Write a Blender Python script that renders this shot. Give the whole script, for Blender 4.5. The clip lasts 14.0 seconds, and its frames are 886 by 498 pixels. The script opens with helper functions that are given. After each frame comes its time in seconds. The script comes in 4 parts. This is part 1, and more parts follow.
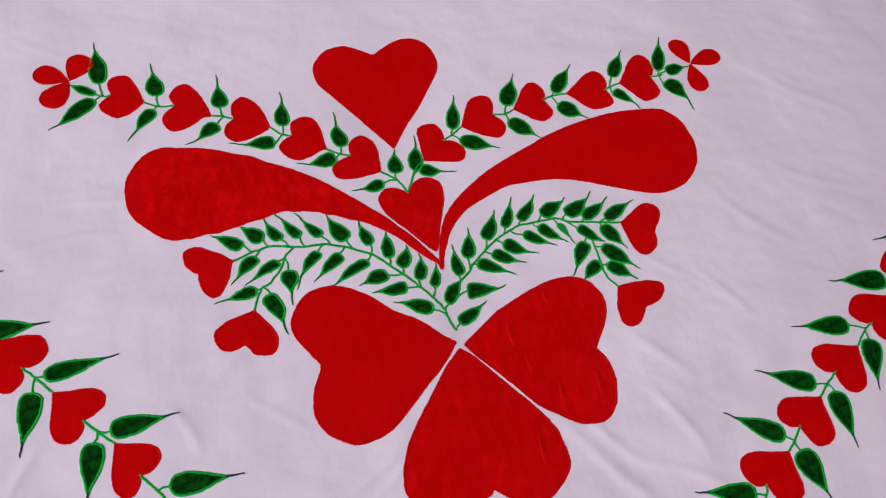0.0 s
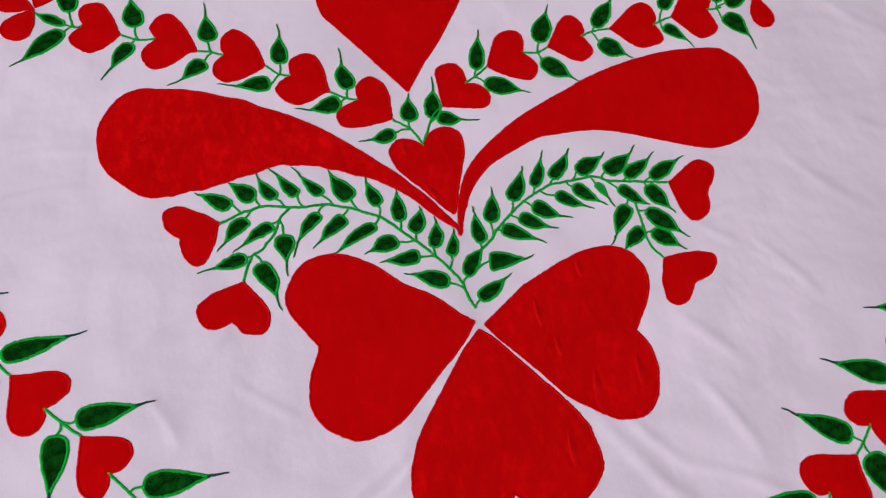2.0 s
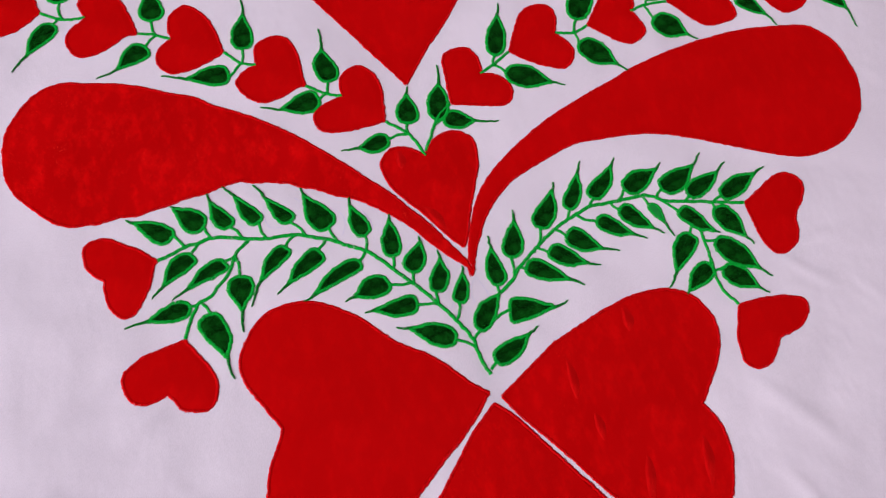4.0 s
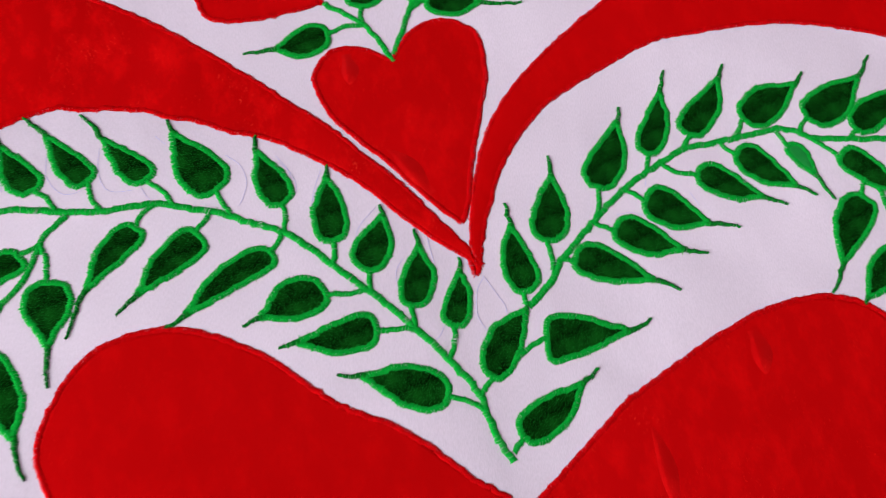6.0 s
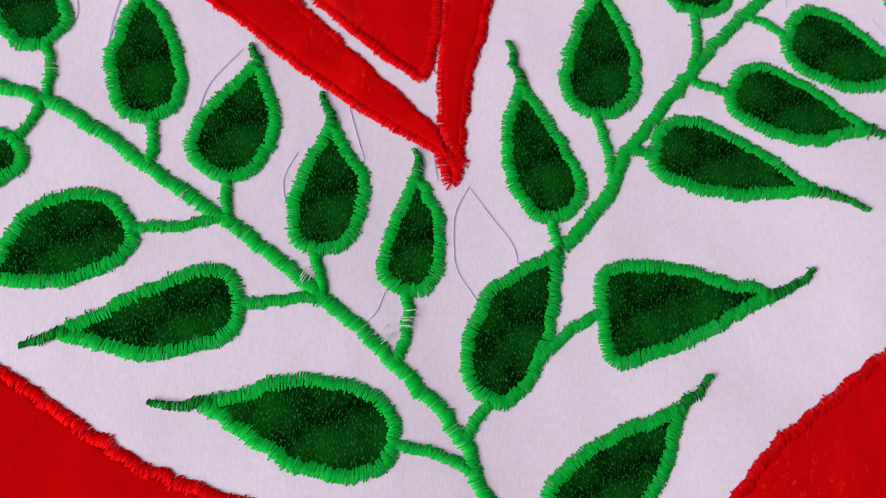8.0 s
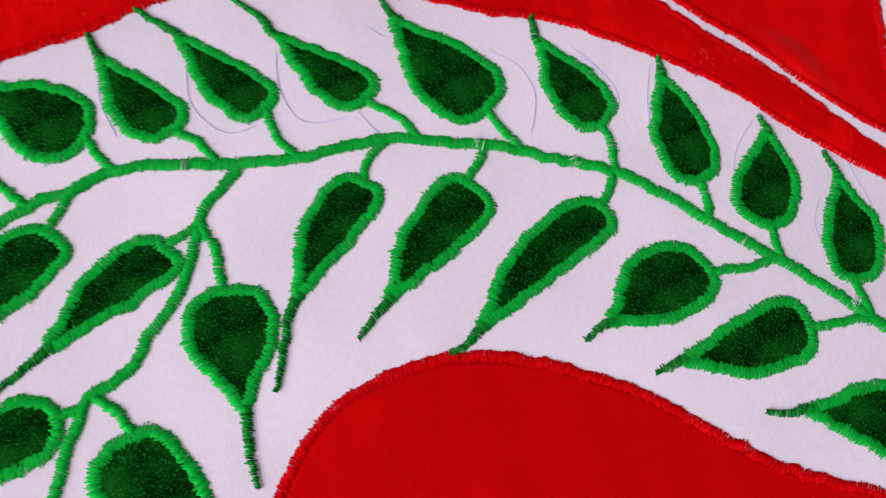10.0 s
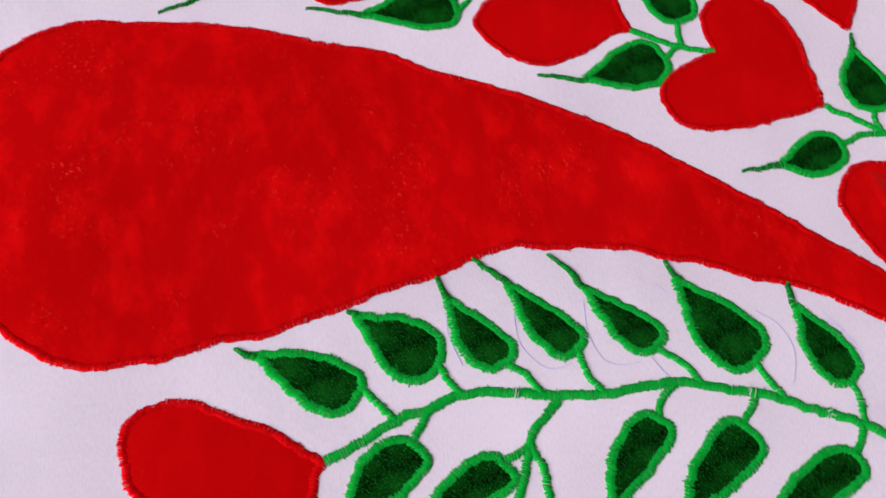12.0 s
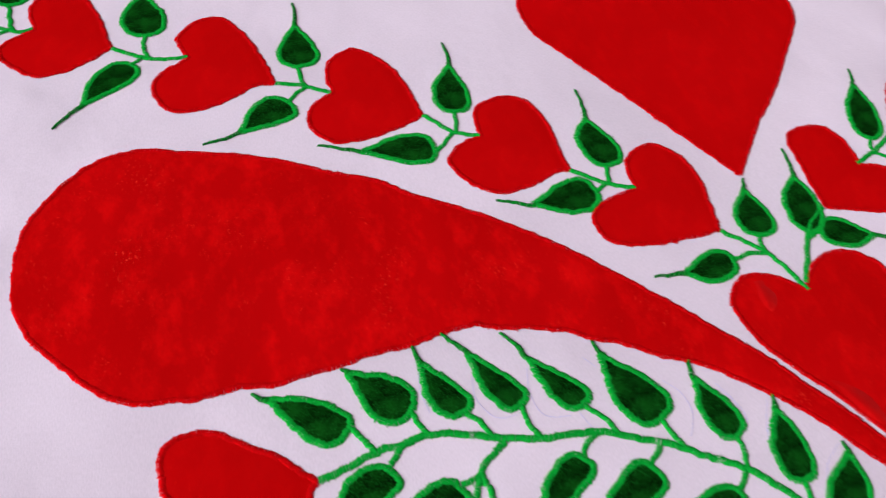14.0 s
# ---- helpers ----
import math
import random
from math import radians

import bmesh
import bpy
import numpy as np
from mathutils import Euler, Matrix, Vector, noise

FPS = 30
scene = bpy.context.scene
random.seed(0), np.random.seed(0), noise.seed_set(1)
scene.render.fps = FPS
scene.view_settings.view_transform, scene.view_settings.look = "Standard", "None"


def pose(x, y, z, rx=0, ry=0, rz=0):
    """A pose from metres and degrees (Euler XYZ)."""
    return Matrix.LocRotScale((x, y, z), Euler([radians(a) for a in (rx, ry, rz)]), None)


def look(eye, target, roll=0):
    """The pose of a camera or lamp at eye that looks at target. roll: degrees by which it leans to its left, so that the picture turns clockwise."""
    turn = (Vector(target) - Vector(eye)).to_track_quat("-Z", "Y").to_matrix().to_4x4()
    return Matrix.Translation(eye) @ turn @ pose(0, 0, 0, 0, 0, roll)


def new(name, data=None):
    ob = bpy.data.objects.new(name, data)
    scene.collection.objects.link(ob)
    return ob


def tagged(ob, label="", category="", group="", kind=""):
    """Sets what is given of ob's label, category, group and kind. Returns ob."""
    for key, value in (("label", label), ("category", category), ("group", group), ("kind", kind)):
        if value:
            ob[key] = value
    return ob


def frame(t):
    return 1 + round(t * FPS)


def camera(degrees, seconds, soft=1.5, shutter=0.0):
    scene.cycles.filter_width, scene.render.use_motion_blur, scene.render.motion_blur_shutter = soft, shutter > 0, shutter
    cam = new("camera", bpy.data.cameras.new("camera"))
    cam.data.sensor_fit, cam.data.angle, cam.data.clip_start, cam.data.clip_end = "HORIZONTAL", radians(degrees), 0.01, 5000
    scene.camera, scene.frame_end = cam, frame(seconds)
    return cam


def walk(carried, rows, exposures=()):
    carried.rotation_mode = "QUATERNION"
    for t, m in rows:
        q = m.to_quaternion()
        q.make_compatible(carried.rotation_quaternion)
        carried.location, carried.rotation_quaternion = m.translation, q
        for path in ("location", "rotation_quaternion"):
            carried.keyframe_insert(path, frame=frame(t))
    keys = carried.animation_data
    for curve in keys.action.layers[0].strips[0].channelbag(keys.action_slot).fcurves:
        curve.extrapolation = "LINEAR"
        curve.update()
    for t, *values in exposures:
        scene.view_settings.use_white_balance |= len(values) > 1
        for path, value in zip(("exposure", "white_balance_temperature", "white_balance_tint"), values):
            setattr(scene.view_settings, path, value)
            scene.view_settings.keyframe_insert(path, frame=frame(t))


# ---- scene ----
cam = camera(53.27, 14.0, soft=0.5, shutter=0.3)
EXPOSURES = [(0, 0.03), (3, 0.09), (6, 0.24), (9, 0.26), (11.5, 0.26), (14, 0.25)]
PATH = [
    (0, (-0.2546, -0.4420, 1.1069), (-0.1529, -0.2121, 0.6747), 15.88),
    (0.5, (-0.2501, -0.4261, 1.0914), (-0.1516, -0.1972, 0.6580), 15.38),
    (1, (-0.2429, -0.4028, 1.0667), (-0.1406, -0.1781, 0.6318), 16.06),
    (1.5, (-0.2264, -0.3694, 1.0297), (-0.1313, -0.1595, 0.5860), 16.15),
    (2, (-0.2100, -0.3228, 0.9833), (-0.1252, -0.1289, 0.5303), 16.65),
    (2.5, (-0.1948, -0.2768, 0.9445), (-0.1189, -0.0831, 0.4899), 14.94),
    (3, (-0.1727, -0.2449, 0.9058), (-0.1028, -0.0628, 0.4454), 14.40),
    (3.2, (-0.1685, -0.2288, 0.8854), (-0.0953, -0.0447, 0.4263), 15.23),
    (5.3, (-0.0891, -0.0712, 0.5360), (-0.0388, 0.1030, 0.0700), 9.43),
    (5.5, (-0.0903, -0.0581, 0.4948), (-0.0341, 0.1141, 0.0287), 11.32),
    (6, (-0.0733, -0.0220, 0.4338), (-0.0123, 0.1427, -0.0344), 13.31),
    (6.5, (-0.0568, -0.0004, 0.3477), (0.0071, 0.1700, -0.1180), 13.21),
    (7, (-0.0428, 0.0144, 0.2899), (0.0220, 0.1772, -0.1784), 13.99),
    (7.5, (-0.0349, 0.0353, 0.2315), (0.0319, 0.1938, -0.2380), 14.96),
    (8, (-0.0337, 0.0372, 0.2041), (0.0301, 0.1787, -0.2712), 16.23),
    (8.5, (-0.0700, 0.0299, 0.1877), (-0.0033, 0.1641, -0.2894), 14.81),
    (9, (-0.1188, 0.0430, 0.2086), (-0.0408, 0.1810, -0.2656), 15.71),
    (9.2, (-0.1383, 0.0488, 0.2124), (-0.0568, 0.1887, -0.2607), 16.73),
    (11.3, (-0.2568, 0.0609, 0.2777), (-0.1723, 0.2589, -0.1736), 13.70),
    (11.5, (-0.2654, 0.0674, 0.2827), (-0.1830, 0.2694, -0.1672), 13.46),
    (12, (-0.2832, 0.0806, 0.2960), (-0.2194, 0.3077, -0.1448), 9.14),
    (12.5, (-0.2987, 0.0766, 0.3033), (-0.2411, 0.3300, -0.1238), 8.06),
    (13, (-0.3064, 0.0661, 0.3188), (-0.2489, 0.3359, -0.0982), 7.88),
    (13.5, (-0.3058, 0.0483, 0.3393), (-0.2456, 0.3481, -0.0562), 7.05),
    (13.8, (-0.3028, 0.0199, 0.3447), (-0.2311, 0.3259, -0.0442), 9.11),
    (14, (-0.2941, -0.0008, 0.3572), (-0.2161, 0.3044, -0.0311), 9.55),
]
walk(cam, [(t, look(eye, target, roll)) for t, eye, target, roll in PATH], EXPOSURES)

# ---- world and light ----
SUN_HEIGHT, SUN_TURN = 32.0, 252.0           # degrees above the horizon; compass turn from north
world = bpy.data.worlds.new("daylight")
scene.world = world
world.use_nodes = True
wn = world.node_tree.nodes
sky = wn.new("ShaderNodeTexSky")
sky.sky_type, sky.sun_disc = "NISHITA", False
sky.sun_elevation, sky.sun_rotation = radians(SUN_HEIGHT), radians(SUN_TURN)
world.node_tree.links.new(sky.outputs[0], wn["Background"].inputs[0])
wn["Background"].inputs[1].default_value = 0.06

ROOM = (-1.75, 2.7, -2.2, 2.6, 2.75)         # x0, x1, y0, y1, ceiling height
BASE = -0.004                                # the floor under the sheet
OPENING = (-2.12, 2.4, 2.66)                  # y0, y1, top of an unseen opening added in the west wall for sunlight

sun = bpy.data.lights.new("hazy_sun", "SUN")
sun.energy, sun.angle, sun.color = 3.1, radians(34), (1.0, 0.955, 0.985)
new("hazy_sun", sun).matrix_world = look((0, 0, 0), (math.cos(radians(SUN_HEIGHT)) * -math.sin(radians(SUN_TURN)),
                                          math.cos(radians(SUN_HEIGHT)) * -math.cos(radians(SUN_TURN)), -math.sin(radians(SUN_HEIGHT))))


def area_lamp(name, power, size_x, size_y, m, colour):
    data = bpy.data.lights.new(name, "AREA")
    data.shape, data.size, data.size_y, data.energy, data.color = "RECTANGLE", size_x, size_y, power, colour
    ob = new(name, data)
    ob.matrix_world = m
    return ob


# added fill lamp in the unseen opening, in place of the sky's light
area_lamp("opening_fill", 8, OPENING[1] - OPENING[0], OPENING[2] - 0.1, look((ROOM[0] - 0.1, 0.2, 1.25), (1, 0.2, 1.2)), (0.95, 0.96, 1.0))


# ---- materials ----
def material(name, rough=0.7, sheen=0.0):
    m = bpy.data.materials.new(name)
    m.use_nodes = True
    n = m.node_tree.nodes
    b = n["Principled BSDF"]
    b.inputs["Roughness"].default_value = rough
    b.inputs["Sheen Weight"].default_value = sheen
    return m, n, m.node_tree.links, b


def noise_of(n, l, coord, scale, detail=3.0, rough=0.5):
    t = n.new("ShaderNodeTexNoise")
    t.inputs["Scale"].default_value, t.inputs["Detail"].default_value, t.inputs["Roughness"].default_value = scale, detail, rough
    l.new(coord, t.inputs["Vector"])
    return t.outputs["Fac"]


def ramp(n, l, fac, stops):
    r = n.new("ShaderNodeValToRGB")
    e = r.color_ramp.elements
    while len(e) < len(stops):
        e.new(0.5)
    for el, (p, c) in zip(e, stops):
        el.position, el.color = p, (*c, 1)
    l.new(fac, r.inputs["Fac"])
    return r.outputs["Color"]


def mix(n, l, kind, fac, a, b):
    x = n.new("ShaderNodeMix")
    x.data_type, x.blend_type = "RGBA", kind
    for value, socket in ((fac, x.inputs[0]), (a, x.inputs[6]), (b, x.inputs[7])):
        if isinstance(value, bpy.types.NodeSocket):
            l.new(value, socket)
        else:
            socket.default_value = value
    return x.outputs[2]


def bump(n, l, height, strength, distance, under=None):
    b = n.new("ShaderNodeBump")
    b.inputs["Strength"].default_value, b.inputs["Distance"].default_value = strength, distance
    l.new(height, b.inputs["Height"])
    if under:
        l.new(under, b.inputs["Normal"])
    return b.outputs["Normal"]


def stretched(n, l, scale, turn=0.0):
    c = n.new("ShaderNodeTexCoord").outputs["Object"]
    m = n.new("ShaderNodeMapping")
    m.inputs["Scale"].default_value, m.inputs["Rotation"].default_value = scale, (0, 0, radians(turn))
    l.new(c, m.inputs["Vector"])
    return m.outputs["Vector"]


def sheet_cotton():
    m, n, l, b = material("white_cotton", 0.82, 0.15)
    c = stretched(n, l, (1, 1, 1))
    blotch = ramp(n, l, noise_of(n, l, c, 5, 4), [(0.3, (0.745, 0.655, 0.765)), (0.7, (0.80, 0.705, 0.82))])
    weave = noise_of(n, l, stretched(n, l, (1, 0.35, 1)), 1500, 2)
    weft = noise_of(n, l, stretched(n, l, (0.35, 1, 1)), 1500, 2)
    cloth = mix(n, l, "MULTIPLY", 0.5, blotch, ramp(n, l, weave, [(0.25, (0.8, 0.8, 0.8)), (0.7, (1, 1, 1))]))
    l.new(cloth, b.inputs["Base Color"])
    crumple = noise_of(n, l, stretched(n, l, (1, 1.5, 1), 38), 5, 2.5, 0.45)
    crumple2 = noise_of(n, l, stretched(n, l, (1.6, 1, 1), 25), 13, 3, 0.5)
    first = bump(n, l, crumple, 0.9, 0.014)
    second = bump(n, l, crumple2, 0.36, 0.005, first)
    third = bump(n, l, weave, 0.12, 0.0003, second)
    l.new(bump(n, l, weft, 0.12, 0.0003, third), b.inputs["Normal"])
    return m


def red_satin(name="red_satin", rough=(0.34, 0.56), sheen=0.14, polish=0.0, mottled=0.25):
    m, n, l, b = material(name, 0.42, 0.0)
    c = stretched(n, l, (1, 1, 1))
    tone = ramp(n, l, noise_of(n, l, c, 11, 3), [(0.3, (0.54, 0.0012, 0.0022)), (0.7, (0.59, 0.0016, 0.0030))])
    nap = noise_of(n, l, stretched(n, l, (1, 0.6, 1), 25), 62, 5, 0.70)
    bands = noise_of(n, l, stretched(n, l, (1, 0.12, 1), 8), 24, 2, 0.5)
    # mottled sheen of the pile, put into the colour as brighter red
    sheened = mix(n, l, "MIX", ramp(n, l, nap, [(0.47, (0, 0, 0)), (0.66, (mottled, mottled, mottled))]), tone, (0.80, 0.0035, 0.0042, 1))
    # stripes in the colour stand in for shading and sheen of soft wrinkles
    streaked = mix(n, l, "MULTIPLY", 0.6 * mottled, sheened, ramp(n, l, bands, [(0.35, (0.78, 0.78, 0.78)), (0.65, (1.08, 1.08, 1.08))]))
    pile = noise_of(n, l, stretched(n, l, (1, 0.6, 1), 30), 700, 3, 0.65)
    # orange-red specks: lint, with the pile's sparkle put into the colour
    lint_sparkle = ramp(n, l, pile, [(0.60, (0, 0, 0)), (0.68, (1, 1, 1))])
    where = ramp(n, l, noise_of(n, l, c, 30, 4, 0.6), [(0.47, (0, 0, 0)), (0.68, (1, 1, 1))])
    spots = mix(n, l, "MULTIPLY", 1.0, mix(n, l, "MULTIPLY", 1.0, lint_sparkle, where), (mottled, mottled, mottled, 1))
    l.new(mix(n, l, "MIX", spots, streaked, (0.95, 0.035, 0.02, 1)), b.inputs["Base Color"])
    l.new(ramp(n, l, nap, [(0.3, (rough[0],) * 3), (0.7, (rough[1],) * 3)]), b.inputs["Roughness"])
    b.inputs["Specular IOR Level"].default_value, b.inputs["Specular Tint"].default_value = polish, (1, 0.12, 0.10, 1)
    b.inputs["Metallic"].default_value = sheen
    pucker = noise_of(n, l, stretched(n, l, (1.7, 1, 1), 12), 16, 3, 0.5)
    first = bump(n, l, pucker, 0.15, 0.003)
    l.new(bump(n, l, pile, 0.15, 0.0005, first), b.inputs["Normal"])
    return m


def leaf_velvet():
    m, n, l, b = material("dark_green_satin", 0.5, 0.0)
    c = stretched(n, l, (1, 1, 1))
    big = ramp(n, l, noise_of(n, l, c, 90, 3), [(0.40, (0.001, 0.010, 0.001)), (0.68, (0.004, 0.072, 0.006))])
    fibre = noise_of(n, l, stretched(n, l, (1, 0.5, 1), 20), 2300, 3, 0.7)
    specks = ramp(n, l, fibre, [(0.54, (0, 0, 0)), (0.72, (1, 1, 1))])
    l.new(mix(n, l, "MIX", specks, big, (0.018, 0.30, 0.034, 1)), b.inputs["Base Color"])
    b.inputs["Specular IOR Level"].default_value, b.inputs["Specular Tint"].default_value = 0.0, (0.1, 1, 0.25, 1)
    b.inputs["Metallic"].default_value = 0.25
    l.new(bump(n, l, fibre, 0.35, 0.0005), b.inputs["Normal"])
    return m


def thread(name, dark, light, tint, rough=0.5):
    m, n, l, b = material(name, rough, 0.0)
    each = n.new("ShaderNodeNewGeometry").outputs["Random Per Island"]
    c = stretched(n, l, (1, 1, 1))
    strand = ramp(n, l, each, [(0.0, dark), (1.0, light)])
    wear = ramp(n, l, noise_of(n, l, c, 160, 3), [(0.3, (0.82, 0.82, 0.82)), (0.65, (1, 1, 1))])
    l.new(mix(n, l, "MULTIPLY", 1.0, strand, wear), b.inputs["Base Color"])
    b.inputs["Specular IOR Level"].default_value, b.inputs["Specular Tint"].default_value = 0.0, (*tint, 1)
    b.inputs["Metallic"].default_value = 0.20
    l.new(bump(n, l, noise_of(n, l, c, 2600, 2), 0.15, 0.0003), b.inputs["Normal"])
    return m


def plain(name, colour, rough, grain=20.0, vary=0.08):
    m, n, l, b = material(name, rough)
    c = stretched(n, l, (1, 1, 1))
    low = tuple(v * (1 - vary) for v in colour)
    l.new(ramp(n, l, noise_of(n, l, c, grain, 4), [(0.3, low), (0.7, colour)]), b.inputs["Base Color"])
    l.new(bump(n, l, noise_of(n, l, c, grain * 8, 3), 0.15, 0.002), b.inputs["Normal"])
    return m


COTTON, SATIN, VELVET = sheet_cotton(), red_satin(), leaf_velvet()
# copies of the satin with more of its sheen put into the colour
MOTTLED_SATIN = red_satin("red_satin_mottled", mottled=0.75)
STREAKED_SATIN = red_satin("red_satin_streaked", mottled=0.5)
GLOSS = red_satin("red_satin_taut", (0.34, 0.46), 0.14, 0.35, 0.5)
RED_THREAD = thread("red_thread", (0.56, 0.0015, 0.003), (0.80, 0.004, 0.007), (1, 0.05, 0.04))
GREEN_THREAD = thread("green_thread", (0.004, 0.37, 0.036), (0.008, 0.50, 0.052), (0.1, 1, 0.25))
TIP_THREAD = thread("worn_green_thread", (0.004, 0.08, 0.016), (0.008, 0.38, 0.03), (0.1, 1, 0.25))
DARK_THREAD = thread("dark_green_thread", (0.012, 0.045, 0.04), (0.02, 0.09, 0.06), (0.3, 1, 0.5))
PALE_LEAF = thread("pale_green_cloth", (0.01, 0.24, 0.04), (0.02, 0.34, 0.06), (0.1, 1, 0.25))
WHITE_THREAD = thread("white_thread", (0.6, 0.7, 0.62), (0.8, 0.82, 0.8), (1, 1, 1))
PEN = plain("blue_pen_ink", (0.64, 0.61, 0.93), 0.8, 300, 0.25)
WALL, FLOOR = plain("wall_paint", (0.74, 0.71, 0.72), 0.8, 6), plain("floor_cement", (0.36, 0.34, 0.33), 0.55, 9, 0.2)


# ---- the relief of the sheet ----
rng = np.random.default_rng(7)
WAVES = [(rng.uniform(0, 6.3), 6.283 / rng.uniform(0.28, 0.8), rng.uniform(0, 6.3), rng.uniform(0.0001, 0.0003)) for _ in range(7)]
# long soft creases: middle, direction in degrees, length, width, height
CREASES = [
    ((-0.523, 0.207), 8, 0.124, 0.0050, 0.00133), ((-0.475, 0.270), 5, 0.091, 0.0060, 0.00076), ((0.415, 0.030), -56, 0.107, 0.0070, 0.00114),
    ((0.285, -0.054), -41, 0.099, 0.0090, 0.00114), ((0.282, -0.144), -58, 0.114, 0.0080, 0.00133), ((0.177, -0.196), -46, 0.174, 0.0090, 0.00150),
    ((0.191, -0.162), -46, 0.089, 0.0060, 0.00114), ((-0.139, -0.163), 37, 0.099, 0.0060, 0.00150), ((-0.118, -0.170), 40, 0.094, 0.0050, 0.00114),
    ((-0.284, -0.076), 28, 0.077, 0.0060, 0.00095), ((-0.299, 0.014), 43, 0.075, 0.0070, 0.00095), ((-0.352, 0.031), 30, 0.088, 0.0060, 0.00076),
    ((0.504, 0.157), -44, 0.155, 0.0080, 0.00095), ((-0.502, 0.136), 22, 0.125, 0.0080, 0.00095), ((-0.552, -0.102), 50, 0.061, 0.0060, 0.00114),
    ((-0.247, -0.068), -42, 0.088, 0.0060, 0.00095), ((0.336, 0.125), 11, 0.077, 0.0050, 0.00095), ((-0.366, -0.075), -63, 0.077, 0.0060, 0.00095),
    ((0.358, -0.097), 32, 0.087, 0.0050, 0.00076), ((0.274, -0.222), -24, 0.119, 0.0070, 0.00114), ((-0.556, 0.556), -36, 0.113, 0.0080, 0.00076),
    ((0.207, 0.567), 9, 0.210, 0.0100, 0.00076), ((0.684, 0.396), -37, 0.198, 0.0090, 0.00095), ((0.654, 0.216), -18, 0.159, 0.0080, 0.00095),
    ((0.334, 0.092), -30, 0.061, 0.0040, 0.00080), ((0.395, 0.042), -48, 0.062, 0.0050, 0.00060), ((-0.086, 0.071), -44, 0.039, 0.0022, 0.00030), ((0.056, 0.095), -30, 0.020, 0.0020, 0.00030)]


def relief(x, y):
    """The height of the sheet at a place (arrays or numbers)."""
    z = -0.0016 + 0 * x
    for a, k, p, h in WAVES:
        z = z + h * np.sin(k * (np.cos(a) * x + np.sin(a) * y) + p)
    for (cx, cy), a, far, wide, h in CREASES:
        ca, sa = np.cos(np.radians(a)), np.sin(np.radians(a))
        u, v = (x - cx) * ca + (y - cy) * sa, -(x - cx) * sa + (y - cy) * ca
        v = v + 0.006 * np.sin(u * 23 + cx * 40)
        z = z + h * np.exp(-((v / wide) ** 2) - (u / (far / 2)) ** 4)
    return z


# ---- building blocks ----
def mesh_part(name, verts, faces, mat, parent=None, label="", centre=(0, 0, 0), smooth=True):
    me = bpy.data.meshes.new(name)
    base = np.asarray(verts, float) - np.asarray(centre, float)
    me.from_pydata(base.tolist(), [], [list(map(int, q)) for q in faces])
    me.materials.append(mat)
    if smooth:
        me.shade_smooth()
    me.update()
    ob = new(name, me)
    if parent is None:
        ob.location = centre
    else:
        ob.parent = parent
        up = parent.matrix_world.translation if parent.parent is None else parent.location + parent.parent.location
        ob.location = Vector(centre) - Vector(up)
    if label:
        ob["label"] = label
    return ob


def holder(name, x, y, label, category, group=""):
    ob = new(name)
    ob.empty_display_size = 0.02
    ob.location = (x, y, float(relief(x, y)))
    ob.matrix_world = Matrix.Translation(ob.location)
    return tagged(ob, label, category, group)


def box(name, lo, hi, mat, kind="structure"):
    bm = bmesh.new()
    bmesh.ops.create_cube(bm, size=1, matrix=Matrix.LocRotScale((Vector(lo) + Vector(hi)) / 2, None, Vector(hi) - Vector(lo)))
    me = bpy.data.meshes.new(name)
    bm.to_mesh(me)
    bm.free()
    me.materials.append(mat)
    return tagged(new(name, me), kind=kind)


def bezier(p0, p1, p2, p3, count):
    t = np.linspace(0, 1, count, endpoint=False)[:, None]
    return (1 - t) ** 3 * p0 + 3 * (1 - t) ** 2 * t * p1 + 3 * (1 - t) * t * t * p2 + t ** 3 * p3


def smooth_line(points, step=0.0012):
    """A smooth curve through a few places, at even steps."""
    p = np.asarray(points, float)
    p = np.vstack([2 * p[0] - p[1], p, 2 * p[-1] - p[-2]])
    out = []
    for a, b, c, d in zip(p, p[1:], p[2:], p[3:]):
        for t in np.linspace(0, 1, 24, endpoint=False):
            out.append(0.5 * (2 * b + (c - a) * t + (2 * a - 5 * b + 4 * c - d) * t * t + (3 * b - a - 3 * c + d) * t ** 3))
    return even(np.vstack([out, p[-2]]), step)


def even(line, step):
    gone = np.r_[0, np.cumsum(np.hypot(*np.diff(line[:, :2], axis=0).T))]
    at = np.linspace(0, gone[-1], max(3, int(gone[-1] / step) + 1))
    return np.stack([np.interp(at, gone, column) for column in line.T], 1)


def across(line, closed=False):
    """Unit normals to the left of a line."""
    d = np.roll(line, -1, 0) - np.roll(line, 1, 0) if closed else np.gradient(line, axis=0)
    d = d[:, :2] / np.maximum(np.hypot(d[:, 0], d[:, 1]), 1e-9)[:, None]
    return np.stack([-d[:, 1], d[:, 0]], 1)


PITCH = 0.00034


